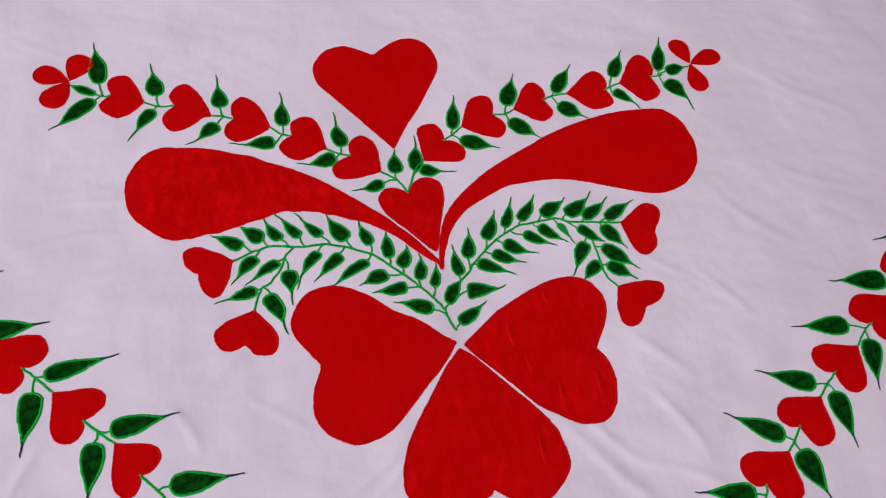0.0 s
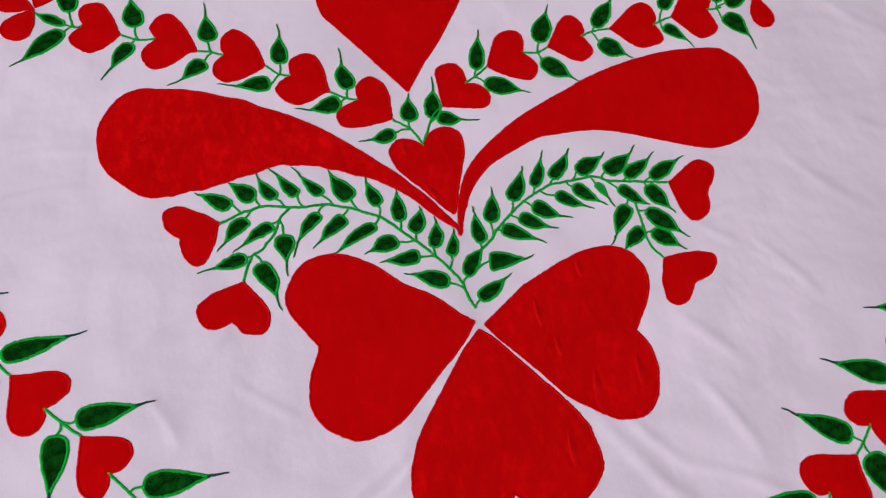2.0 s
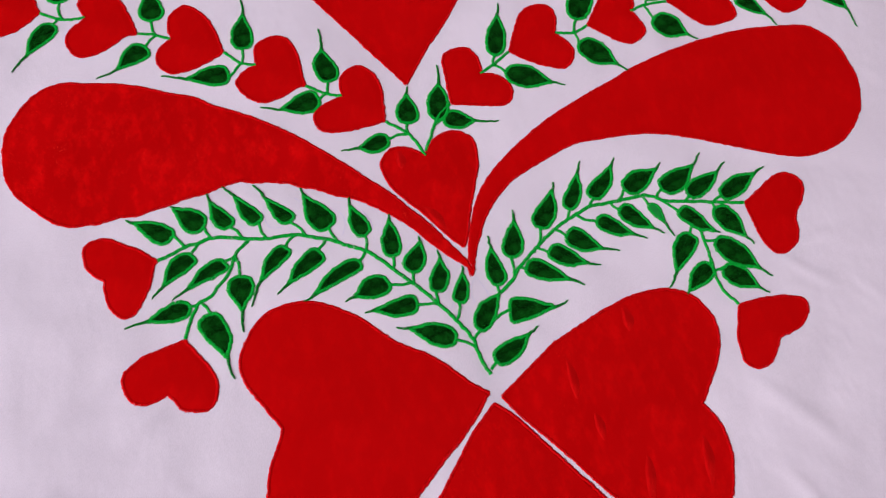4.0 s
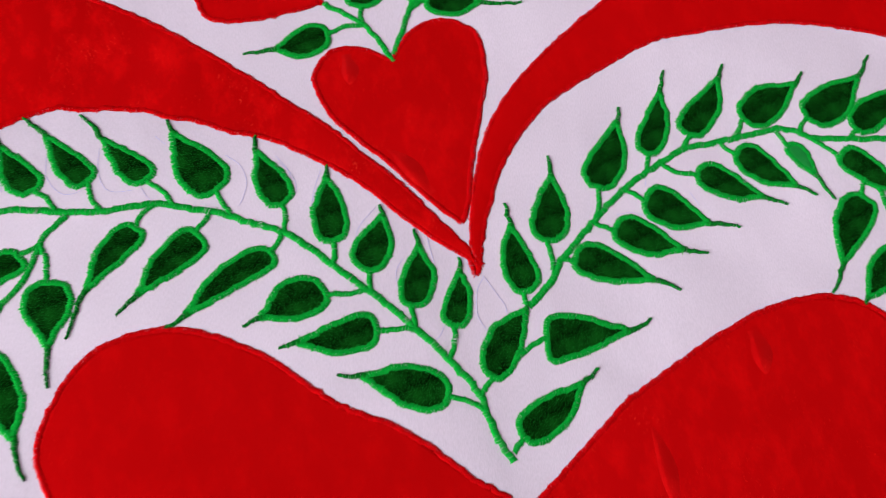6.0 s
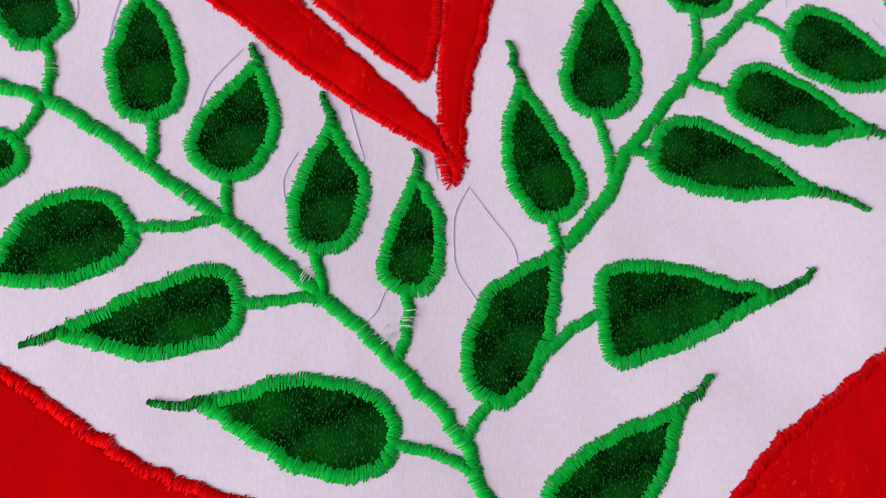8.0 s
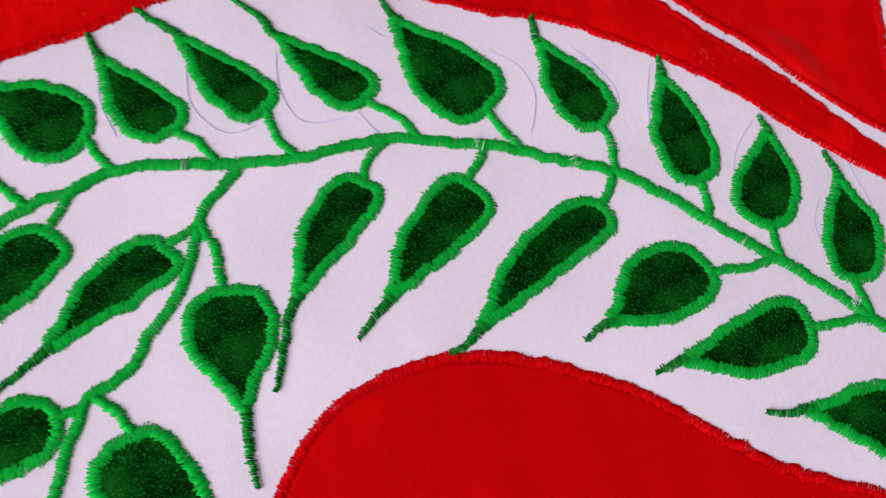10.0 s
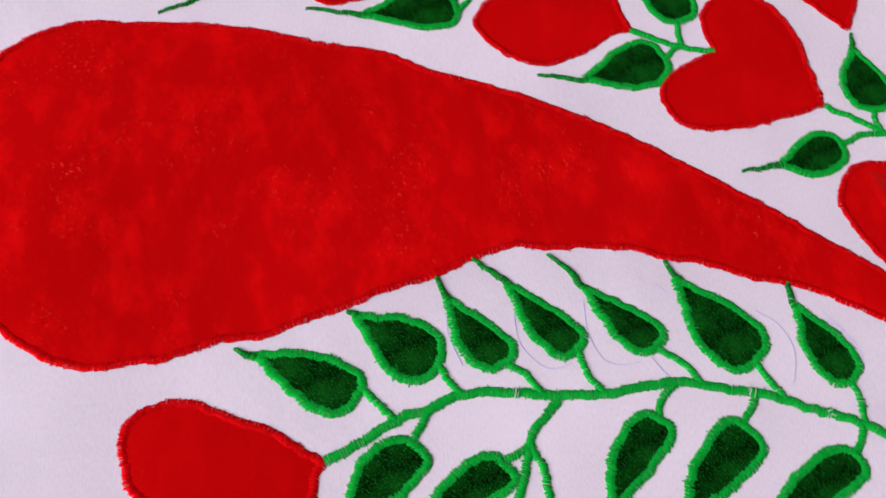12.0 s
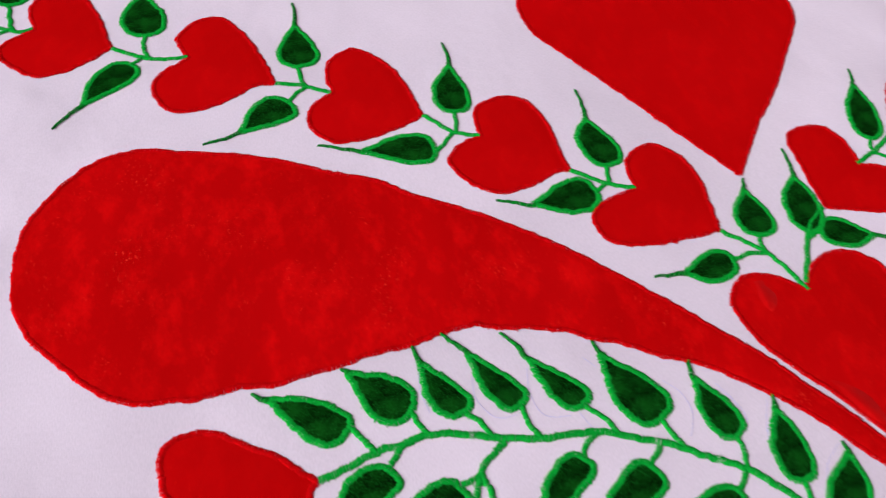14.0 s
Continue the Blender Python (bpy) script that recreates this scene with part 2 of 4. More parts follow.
def satin_stitch(line, width, lift=0.0012, closed=False, ragged=0.06, slant=0.06, inner=0.0):
    """Close parallel threads laid across a line: verts and faces, a small arched ridge for each thread."""
    line = np.asarray(line, float)
    if closed:
        line = np.vstack([line, line[:1]])
    wide = np.broadcast_to(np.asarray(width, float), (len(line),))
    line = even(np.column_stack([line[:, :2], wide]), PITCH)
    p, w = line[:, :2], line[:, 2]
    nrm = across(p)
    tan = np.stack([nrm[:, 1], -nrm[:, 0]], 1)
    k = len(p)
    wob = np.convolve(rng.normal(0, 1, k + 10), np.ones(11) / 11, "valid")[:k, None]
    p = p + nrm * wob * 0.0009
    left = p + nrm * (w * 0.5 * (1 + rng.normal(0, ragged, k) + inner * (rng.random(k) - 0.3)))[:, None] + tan * (w * slant + rng.normal(0, 0.00012, k))[:, None]
    right = p - nrm * (w * 0.5 * (1 + rng.normal(0, ragged, k)))[:, None] - tan * (w * slant + rng.normal(0, 0.00012, k))[:, None]
    stray = (rng.random(k) < 0.12) * rng.uniform(0.5, 1.5, k)
    left, right = left + nrm * (stray * 0.0004)[:, None], right - nrm * (np.roll(stray, 7) * 0.0004)[:, None]
    high = lift + rng.uniform(-0.00006, 0.00008, k)
    spans = ((0, 0.12), (0.18, 0.72), (0.5, 1.0), (0.82, 0.72), (1, 0.12))
    verts = np.zeros((k, 15, 3))
    for i, (s, arch) in enumerate(spans):
        q = left * (1 - s) + right * s
        ground = relief(q[:, 0], q[:, 1])
        for j, (o, drop) in enumerate(((-0.62, 0.92), (0, 1.0), (0.62, 0.92))):
            verts[:, i * 3 + j, :2] = q + tan * (o * PITCH)
            verts[:, i * 3 + j, 2] = ground + 0.0002 + high * arch * drop
    quads = np.array([[r * 3 + c, r * 3 + c + 1, r * 3 + c + 4, r * 3 + c + 3] for r in range(4) for c in range(2)])
    faces = (np.arange(k)[:, None, None] * 15 + quads[None]).reshape(-1, 4)
    return verts.reshape(-1, 3), faces


def ringed_patch(edge, centre, lift=0.0009, puff=0.0010):
    """A cloth patch inside an edge: rings that shrink to a centre, raised a little like a cushion."""
    edge, centre = np.asarray(edge, float), np.asarray(centre, float)
    k, rings = len(edge), (1.0, 0.97, 0.92, 0.84, 0.72, 0.58, 0.43, 0.28, 0.14)
    verts = []
    for s in rings:
        xy = centre + (edge - centre) * s
        z = relief(xy[:, 0], xy[:, 1]) + lift + puff * (1 - s ** 4)
        verts.append(np.column_stack([xy, z]))
    verts.append([[*centre, float(relief(*centre)) + lift + puff]])
    skirt = np.column_stack([edge, relief(edge[:, 0], edge[:, 1]) + 0.0001])
    verts = np.vstack([*verts, skirt])
    i = np.arange(k)
    j = (i + 1) % k
    faces = []
    for r in range(len(rings) - 1):
        faces += np.column_stack([r * k + i, r * k + j, (r + 1) * k + j, (r + 1) * k + i]).tolist()
    r, mid, low = len(rings) - 1, len(rings) * k, len(rings) * k + 1
    faces += np.column_stack([r * k + i, r * k + j, np.full(k, mid)]).tolist()
    faces += np.column_stack([low + i, low + j, j, i]).tolist()
    return verts, faces


def turned(edge):
    x, y = edge[:, 0], edge[:, 1]
    return edge if (x * np.roll(y, -1) - y * np.roll(x, -1)).sum() > 0 else edge[::-1]


def uneven(edge, amount):
    """The small waver of a hand-cut edge."""
    k = len(edge)
    w = sum(np.sin(np.linspace(0, 6.283 * f, k, endpoint=False) + rng.uniform(0, 6.3)) * rng.uniform(0.3, 1) / f ** 0.5 for f in (5, 9, 14, 23))
    return edge + across(edge, True) * (w * amount)[:, None]


# ---- the sewn pieces ----
RED_EDGE, LEAF_EDGE, STEM, BRANCH = 0.0028, 0.0034, 0.0035, 0.0031


def heart(label, group, tip, notch, side_a, top_a, side_b, top_b, full_a=(0.36, 0.33, 0.33), full_b=(0.36, 0.33, 0.33)):
    """A heart of cloth: its tip, notch, the outermost place of each flank and the crest of each lobe."""
    t, nn = np.array(tip), np.array(notch)
    axis = (nn - t) / np.hypot(*(nn - t))
    halves = []
    for s, u, full in ((np.array(side_a), np.array(top_a), full_a), (np.array(side_b), np.array(top_b), full_b)):
        o = s - t - axis * ((s - t) @ axis)
        o = o / np.hypot(*o)
        rise, out = (u - nn) @ axis, (u - nn) @ o
        one = bezier(nn, nn + axis * rise * 0.55 + o * out * 0.12, u - o * out * 0.55, u, 22)
        two = bezier(u, u + o * 0.55 * ((s - u) @ o), s + axis * 0.55 * ((u - s) @ axis), s, 22)
        far = (s - t) @ axis
        flank = s - t - axis * far
        three = bezier(s, s - axis * full[0] * far, t + axis * full[1] * far + flank * full[2], t, 40)
        halves.append(np.vstack([one, two, three, t[None]]))
    edge = np.vstack([halves[0], halves[1][-2:0:-1]])
    edge = turned(even(np.vstack([edge, edge[:1]]), 0.0022)[:-1])
    size = np.hypot(*(nn - t))
    edge = uneven(edge, 0.0004)
    thing = holder("heart_applique", *(t + (nn - t) * 0.7), label, "heart applique", group)
    sewn_edge(thing, edge, t + (nn - t) * 0.74, size, SATIN)
    return thing


def cut_heart(label, group, tip, flank_a, notch, flank_b, cloth=None):
    """A large heart of cloth, hand-cut: both flanks run from its tip to its notch as smooth curves."""
    t, nn = np.array(tip), np.array(notch)
    halves = [smooth_line([tip, *flank, notch], 0.0022) for flank in (flank_a, flank_b)]
    edge = turned(even(np.vstack([halves[0], halves[1][-2::-1]]), 0.0022)[:-1])
    edge = uneven(edge, 0.0003)
    thing = holder("heart_applique", *(t + (nn - t) * 0.7), label, "heart applique", group)
    sewn_edge(thing, edge, t + (nn - t) * 0.74, np.hypot(*(nn - t)), cloth or SATIN)
    return thing


def satin_fold(piece, start, end, wide=0.0070):
    """A soft pleat in the satin of a heart: it rises steeply on its west side and runs out flat to the east."""
    a, e = np.array(start), np.array(end)
    a, e = a + (a - e) * 0.25, e + (e - a) * 0.25
    line = even(np.vstack([a, e]), 0.0015)
    nrm, k = across(line), len(line)
    swell = np.sin(np.linspace(0, math.pi, k)) ** 2
    line = line + nrm * (0.0015 * np.sin(np.linspace(0, 4, k)))[:, None]
    verts, cols = [], np.linspace(-1, 1, 15)
    for c in cols:
        rise = 0.5 - 0.5 * math.cos(math.pi * ((c + 1) / 0.6 if c < -0.4 else (1 - c) / 1.4))
        q = line + nrm * (c * wide * (0.4 + 0.6 * swell))[:, None]
        verts.append(np.column_stack([q, relief(q[:, 0], q[:, 1]) + 0.0006 + 0.0010 * swell * rise]))
    i = np.arange(k - 1)
    f = np.vstack([np.column_stack([r * k + i, (r + 1) * k + i, (r + 1) * k + i + 1, r * k + i + 1]) for r in range(len(cols) - 1)])
    mid = line[k // 2]
    mesh_part("fold", np.vstack(verts), f[:, ::-1], GLOSS, piece, "soft raised pleat in the satin", (*mid, float(relief(*mid))))


def drawn_in(edge, centre, by):
    off = edge - np.asarray(centre)
    return edge - off * (by / np.hypot(off[:, 0], off[:, 1]))[:, None]


def sewn_edge(thing, edge, centre, size, cloth):
    inner = drawn_in(edge, centre, RED_EDGE * 0.45)
    c3 = (*centre, float(relief(*centre)))
    v, f = ringed_patch(inner, centre, 0.0003, 0.0004 + min(size, 0.12) * 0.002)
    patch = mesh_part("patch", v, f, cloth, thing, "", c3)
    v, f = satin_stitch(inner, RED_EDGE, 0.0006, True, 0.07, inner=0.7)
    mesh_part("border_stitching", v, f, RED_THREAD, thing, "dense red zigzag stitching", c3)
    return patch


def wing(label, upper, lower, cloth):
    """A long teardrop of cloth between an upper and a lower edge, which run from its round end to its point."""
    end = np.array(upper[0])
    edge = smooth_line([*upper[::-1], *lower], 0.002)
    at = int(np.argmin(np.hypot(*(edge - end).T)))
    top, low = edge[:at + 1][::-1], edge[at:]
    x, y = (upper[len(upper) // 3][0] + lower[len(lower) // 3][0]) / 2, (upper[len(upper) // 3][1] + lower[len(lower) // 3][1]) / 2
    thing = holder("wing_applique", x, y, label, "wing applique", "wings of the butterfly")
    # cloth in strips from edge to edge, so that it follows the bend
    verts, faces = [], []
    share = np.linspace(0.004, 0.996, 170)
    cols = np.linspace(0, 1, 25)
    rails = [np.stack([np.interp(share, np.linspace(0, 1, len(r)), r[:, i]) for i in (0, 1)], 1) for r in (top, low)]
    for a, b in zip(*rails):
        wide = max(np.hypot(*(b - a)), 1e-6)
        inset = min(RED_EDGE * 0.5 / wide, 0.4)
        q = a + (b - a) * (inset + cols * (1 - 2 * inset))[:, None]
        z = relief(q[:, 0], q[:, 1]) + 0.0003 + 0.0006 * (1 - np.abs(2 * cols - 1) ** 4)
        verts.append(np.column_stack([q, z]))
    k = len(cols)
    for r in range(len(share) - 1):
        for c in range(k - 1):
            faces.append((r * k + c, (r + 1) * k + c, (r + 1) * k + c + 1, r * k + c + 1))
    c3 = (x, y, float(relief(x, y)))
    if np.cross(rails[0][60] - rails[0][40], rails[1][40] - rails[0][40]) < 0:
        faces = [q[::-1] for q in faces]
    mesh_part("patch", np.vstack(verts), faces, cloth, thing, "", c3)
    edge = turned(uneven(even(np.vstack([edge, edge[:1]]), 0.0025)[:-1], 0.0003))
    v, f = satin_stitch(edge + across(edge, True) * RED_EDGE * 0.4, RED_EDGE, 0.0006, True, 0.07, inner=0.7)
    mesh_part("border_stitching", v, f, RED_THREAD, thing, "dense red zigzag stitching", c3)
    return thing


def teardrop(base, tip, width, tail):
    """The edge of a leaf or petal, round at its base and drawn out to its tip, and the line of its tail."""
    b, t = np.array(base), np.array(tip)
    far = np.hypot(*(t - b))
    d = (t - b) / far
    m = np.array([-d[1], d[0]])
    bend = 0.0
    s = np.r_[0, np.linspace(0, 1, 34)[1:] ** 1.35]
    body = far * (1 - tail)
    half = width / 2 * (s ** 0.52 * (1 - s) ** 1.1) / (0.321 ** 0.52 * 0.679 ** 1.1)
    lean_l, lean_r = rng.uniform(0.9, 1.1, 2)
    mid = b + d * (s * body)[:, None] + m * (bend * np.sin(s * 3.14159 * 0.8))[:, None]
    left, right = mid + m * (half * lean_l)[:, None], mid - m * (half * lean_r)[:, None]
    edge = np.vstack([right[:-1], mid[-1:], left[1:-1][::-1]])
    start = mid[-5]
    return edge, smooth_line([start, mid[-1], t], 0.001), b + d * body * 0.36 + m * bend * 0.6


def vine(label, place):
    return holder("leafy_vine", *place, label, "embroidered vine", "embroidered vines")


STEM_LINES = {}


def on_stem(spray, base, joint, reach=0.009):
    """Where a stalk from a leaf's base over a joint meets a stem of its spray, if one is within reach of the joint."""
    lines = STEM_LINES.get(spray.name, [])
    near = [q for line in lines for q in line[np.hypot(*(line - joint).T) < reach]]
    far = max(np.hypot(*(joint - base)), 1e-6)
    way = (joint - base) / far
    off = [abs((q - base)[0] * way[1] - (q - base)[1] * way[0]) + 0.25 * np.hypot(*(q - joint)) for q in near]
    return near[int(np.argmin(off))] if near else joint


def stem(spray, width, points):
    line = smooth_line(points, 0.001)
    STEM_LINES.setdefault(spray.name, []).append(line)
    mid = line[len(line) // 2]
    v, f = satin_stitch(line, width, 0.0008, ragged=0.10, slant=0.05)
    mesh_part("stem", v, f, GREEN_THREAD, spray, "raised bright green satin stitching", (*mid, float(relief(*mid))))


def leaf_edge(base, belly_a, belly_b, neck):
    """A leaf's edge, rounded at its base, widest at its bellies and drawn in to its neck."""
    b, k = np.array(base), np.array(neck)
    far = np.hypot(*(k - b))
    axis = (k - b) / far
    halves = []
    for belly in (belly_a, belly_b):
        p = np.array(belly)
        o = p - b - axis * ((p - b) @ axis)
        wide = np.hypot(*o)
        o = o / max(wide, 1e-6)
        along = max((p - b) @ axis, far * 0.12)
        one = bezier(b, b + o * wide * 0.70, p - axis * along * 0.66, p, 16)
        two = bezier(p, p + axis * (far - along) * 0.40, k - axis * (far - along) * 0.34 + o * wide * 0.30, k, 24)
        halves.append(np.vstack([one, two]))
    return np.vstack([halves[0], k[None], halves[1][:0:-1]])


def leaf(spray, base, belly_a, belly_b, neck, tip, joint, pale=False, dark_tail=False):
    b, k, t = np.array(base), np.array(neck), np.array(tip)
    centre = (np.array(belly_a) + np.array(belly_b)) * 0.35 + (b + k) * 0.15
    edge = leaf_edge(base, belly_a, belly_b, neck)
    edge = turned(even(np.vstack([edge, edge[:1]]), 0.0012)[:-1])
    edge = uneven(drawn_in(edge, centre, LEAF_EDGE * 0.32), 0.0003)
    bow = (k + t) / 2 + np.array([t[1] - k[1], k[0] - t[0]]) * rng.uniform(-0.06, 0.06)
    tail = smooth_line([k + (b - k) * 0.06, k, bow, t], 0.001)
    c3 = (*centre, float(relief(*centre)))
    v, f = ringed_patch(edge, centre, 0.0004, 0.0005)
    ob = mesh_part("leaf", v, f, PALE_LEAF if pale else VELVET, spray, "", c3)
    v, f = satin_stitch(edge, LEAF_EDGE, 0.0007, True, 0.12, inner=0.55)
    mesh_part("leaf_border", v, f, GREEN_THREAD, ob, "bright green satin stitch edge", c3)
    v, f = satin_stitch(tail, np.linspace(0.0032, 0.0014, len(tail)), 0.0010, ragged=0.10, slant=0.1)
    mesh_part("leaf_tip", v, f, DARK_THREAD if dark_tail else TIP_THREAD, ob, "", c3)
    b, j = np.array(base), on_stem(spray, np.array(base), np.array(joint))
    if np.hypot(*(b - j)) > 0.002:
        bow = (b + j) / 2 + np.array([j[1] - b[1], b[0] - j[0]]) * rng.uniform(-0.12, 0.12)
        v, f = satin_stitch(smooth_line([b, bow, j], 0.001), 0.0027, 0.0008, ragged=0.10, slant=0.08)
        mesh_part("leaf_stalk", v, f, GREEN_THREAD, ob, "", c3)
    return ob


def loose_threads(spray, place, heading):
    """A few short white bobbin threads that show across a stem."""
    verts, faces = [], []
    a = radians(heading)
    for _ in range(4):
        p = np.array(place) + rng.normal(0, 0.0009, 2)
        d = np.array([math.cos(a), math.sin(a)]) * rng.uniform(0.0010, 0.0018)
        o = np.array([-d[1], d[0]]) * 0.075
        z = float(relief(*p)) + 0.0016
        k = len(verts)
        for s, h in ((-1, -0.0006), (0, 0.0), (1, -0.0006)):
            for w, up in ((-1, -0.00012), (0, 0.0001), (1, -0.00012)):
                verts.append((*(p + d * s + o * w), z + h + up))
        for r in (0, 3):
            for c in (0, 1):
                faces.append((k + r + c, k + r + c + 1, k + r + c + 4, k + r + c + 3))
    mesh_part("loose_thread", verts, faces, WHITE_THREAD, spray, "short white bobbin threads", (*place, float(relief(*place))))


def flower(place):
    return holder("flower_applique", *place, "small three-petalled red satin flower at a garland end", "flower applique", "flowers of the garlands")


def petal(bloom, centre, end, width):
    c, e = np.array(centre), np.array(end)
    edge, tail, mid = teardrop(e, c, width, 0.02)
    edge = turned(even(np.vstack([edge, edge[:1]]), 0.0015)[:-1])
    c3 = (*mid, float(relief(*mid)))
    v, f = ringed_patch(edge, mid, 0.0005, 0.0006)
    ob = mesh_part("petal", v, f, SATIN, bloom, "", c3)
    v, f = satin_stitch(edge, 0.0022, 0.0011, True, 0.08)
    mesh_part("petal_border", v, f, RED_THREAD, ob, "red zigzag stitching", c3)


def pen_line(points):
    line = smooth_line(points, 0.002)
    nrm = across(line)
    w = 0.00013
    a, b = line + nrm * w, line - nrm * w
    k = len(line)
    v = np.vstack([np.column_stack([q, relief(q[:, 0], q[:, 1]) + h]) for q, h in ((a, 0.0002), (line, 0.0003), (b, 0.0002))])
    i = np.arange(k - 1)
    f = np.vstack([np.column_stack([i + k, i + k + 1, i + 1, i]), np.column_stack([i + 2 * k, i + 2 * k + 1, i + k + 1, i + k])])
    mid = line[k // 2]
    ob = mesh_part("pen_line", v, f, PEN, None, "", (*mid, float(relief(*mid))))
    tagged(ob, "faint blue pen line drawn on the white sheet", "pen line", "pen lines of the drawing")


# ---- the room ----
def room():
    x0, x1, y0, y1, top = ROOM
    oy0, oy1, oz = OPENING
    box("floor", (x0 - 0.2, y0 - 0.2, BASE - 0.15), (x1 + 0.2, y1 + 0.2, BASE), FLOOR)
    box("ceiling", (x0 - 0.2, y0 - 0.2, top), (x1 + 0.2, y1 + 0.2, top + 0.15), WALL)
    box("wall_south", (x0, y0 - 0.2, BASE), (x1, y0, top), WALL)
    box("wall_north", (x0, y1, BASE), (x1, y1 + 0.2, top), WALL)
    box("wall_east", (x1, y0 - 0.2, BASE), (x1 + 0.2, y1 + 0.2, top), WALL)
    bm = bmesh.new()
    for lo, hi in (((x0 - 0.2, y0 - 0.2, BASE), (x0, oy0, top)), ((x0 - 0.2, oy1, BASE), (x0, y1 + 0.2, top)),
                   ((x0 - 0.2, oy0, oz), (x0, oy1, top))):
        bmesh.ops.create_cube(bm, size=1, matrix=Matrix.LocRotScale((Vector(lo) + Vector(hi)) / 2, None, Vector(hi) - Vector(lo)))
    me = bpy.data.meshes.new("wall_west")
    bm.to_mesh(me)
    bm.free()
    me.materials.append(WALL)
    tagged(new("wall_west", me), kind="structure")


def bed_sheet():
    gx = np.r_[np.arange(-1.15, -0.7, 0.02), np.arange(-0.7, 0.95, 0.004), np.arange(0.95, 1.26, 0.02)]
    gy = np.r_[np.arange(-1.2, -0.36, 0.02), np.arange(-0.36, 0.8, 0.004), np.arange(0.8, 1.51, 0.02)]
    nx, ny = len(gx), len(gy)
    x, y = np.meshgrid(gx, gy)
    z = relief(x, y)
    top = np.column_stack([x.ravel(), y.ravel(), z.ravel()])
    i = (np.arange(ny - 1)[:, None] * nx + np.arange(nx - 1)[None]).ravel()
    f = np.column_stack([i, i + 1, i + nx + 1, i + nx])
    rim = np.r_[np.arange(nx), np.arange(1, ny) * nx + nx - 1, (ny - 1) * nx + np.arange(nx - 2, -1, -1), np.arange(ny - 2, 0, -1) * nx]
    low = top[rim].copy()
    low[:, 2] = BASE
    k = len(rim)
    j = np.arange(k)
    side = np.column_stack([rim[j], len(top) + j, len(top) + (j + 1) % k, rim[(j + 1) % k]])
    ob = mesh_part("bed_sheet", np.vstack([top, low]), np.vstack([f, side]), COTTON)
    tagged(ob, "white cotton bed sheet with faint creases spread flat", "bed sheet")


def sewn_hearts():
    cut_heart("large bright red satin heart sewn onto the white sheet", "", (-0.0388, 0.3290),
              [(-0.0572, 0.3520), (-0.0720, 0.3712), (-0.0955, 0.4020), (-0.1260, 0.4410), (-0.1408, 0.4599), (-0.1464, 0.4913), (-0.1347, 0.5163), (-0.1205, 0.5298), (-0.0958, 0.5369), (-0.0779, 0.5324)],
              (-0.0457, 0.5163), [(-0.0150, 0.3680), (0.0135, 0.4074), (0.0370, 0.4475), (0.0500, 0.4700), (0.0568, 0.4870), (0.0572, 0.5036), (0.0508, 0.5257), (0.0366, 0.5424), (0.0184, 0.5482), (-0.0041, 0.5444), (-0.0248, 0.5321)])
    piece = cut_heart("red satin heart with soft puckers between the two wings", "", (-0.0043, 0.1439),
              [(-0.0188, 0.1579), (-0.0341, 0.1764), (-0.0498, 0.1936), (-0.0657, 0.2111), (-0.0732, 0.2261), (-0.0759, 0.2396), (-0.0734, 0.2469), (-0.0684, 0.2532), (-0.0610, 0.2573), (-0.0517, 0.2578), (-0.0407, 0.2543)],
              (-0.0300, 0.2478), [(0.0005, 0.1521), (0.0057, 0.1749), (0.0153, 0.2065), (0.0230, 0.2346), (0.0223, 0.2597), (0.0131, 0.2693), (0.0014, 0.2725), (-0.0131, 0.2688), (-0.0225, 0.2600)], STREAKED_SATIN)
    satin_fold(piece, (-0.0554, 0.2492), (-0.0534, 0.2336))
    satin_fold(piece, (-0.0343, 0.1878), (-0.0204, 0.1682))
    cut_heart("very large red satin heart petal stitched round its edge", "large heart petals", (-0.0004, 0.0011),
              [(-0.0180, 0.0145), (-0.0364, 0.0315), (-0.0517, 0.0434), (-0.0676, 0.0517), (-0.0820, 0.0602), (-0.0955, 0.0720), (-0.1093, 0.0837), (-0.1226, 0.0918), (-0.1351, 0.0983), (-0.1491, 0.1030), (-0.1645, 0.1051), (-0.1860, 0.1014), (-0.2019, 0.0911), (-0.2132, 0.0761), (-0.2213, 0.0521), (-0.2161, 0.0328), (-0.1976, 0.0037)],
              (-0.1875, -0.0095), [(-0.0130, -0.0163), (-0.0307, -0.0372), (-0.0481, -0.0534), (-0.0716, -0.0779), (-0.0994, -0.1047), (-0.1163, -0.1157), (-0.1340, -0.1214), (-0.1552, -0.1239), (-0.1778, -0.1128), (-0.1905, -0.1029), (-0.2018, -0.0829), (-0.2024, -0.0605), (-0.1986, -0.0405), (-0.1916, -0.0241)])
    piece = cut_heart("very large red satin heart petal stitched round its edge", "large heart petals", (0.0088, -0.0030),
              [(0.0460, 0.0266), (0.0668, 0.0424), (0.0850, 0.0520), (0.1040, 0.0615), (0.1316, 0.0740), (0.1550, 0.0813), (0.1778, 0.0844), (0.1928, 0.0823), (0.2105, 0.0744), (0.2223, 0.0587), (0.2269, 0.0446), (0.2260, 0.0271), (0.2199, 0.0104), (0.2041, -0.0168)],
              (0.1957, -0.0300), [(0.0236, -0.0228), (0.0434, -0.0442), (0.0674, -0.0713), (0.0909, -0.0991), (0.1086, -0.1119), (0.1388, -0.1313), (0.1580, -0.1365), (0.1722, -0.1365), (0.1851, -0.1321), (0.1991, -0.1189), (0.2074, -0.0981), (0.2109, -0.0814), (0.2103, -0.0608), (0.2059, -0.0471)], STREAKED_SATIN)
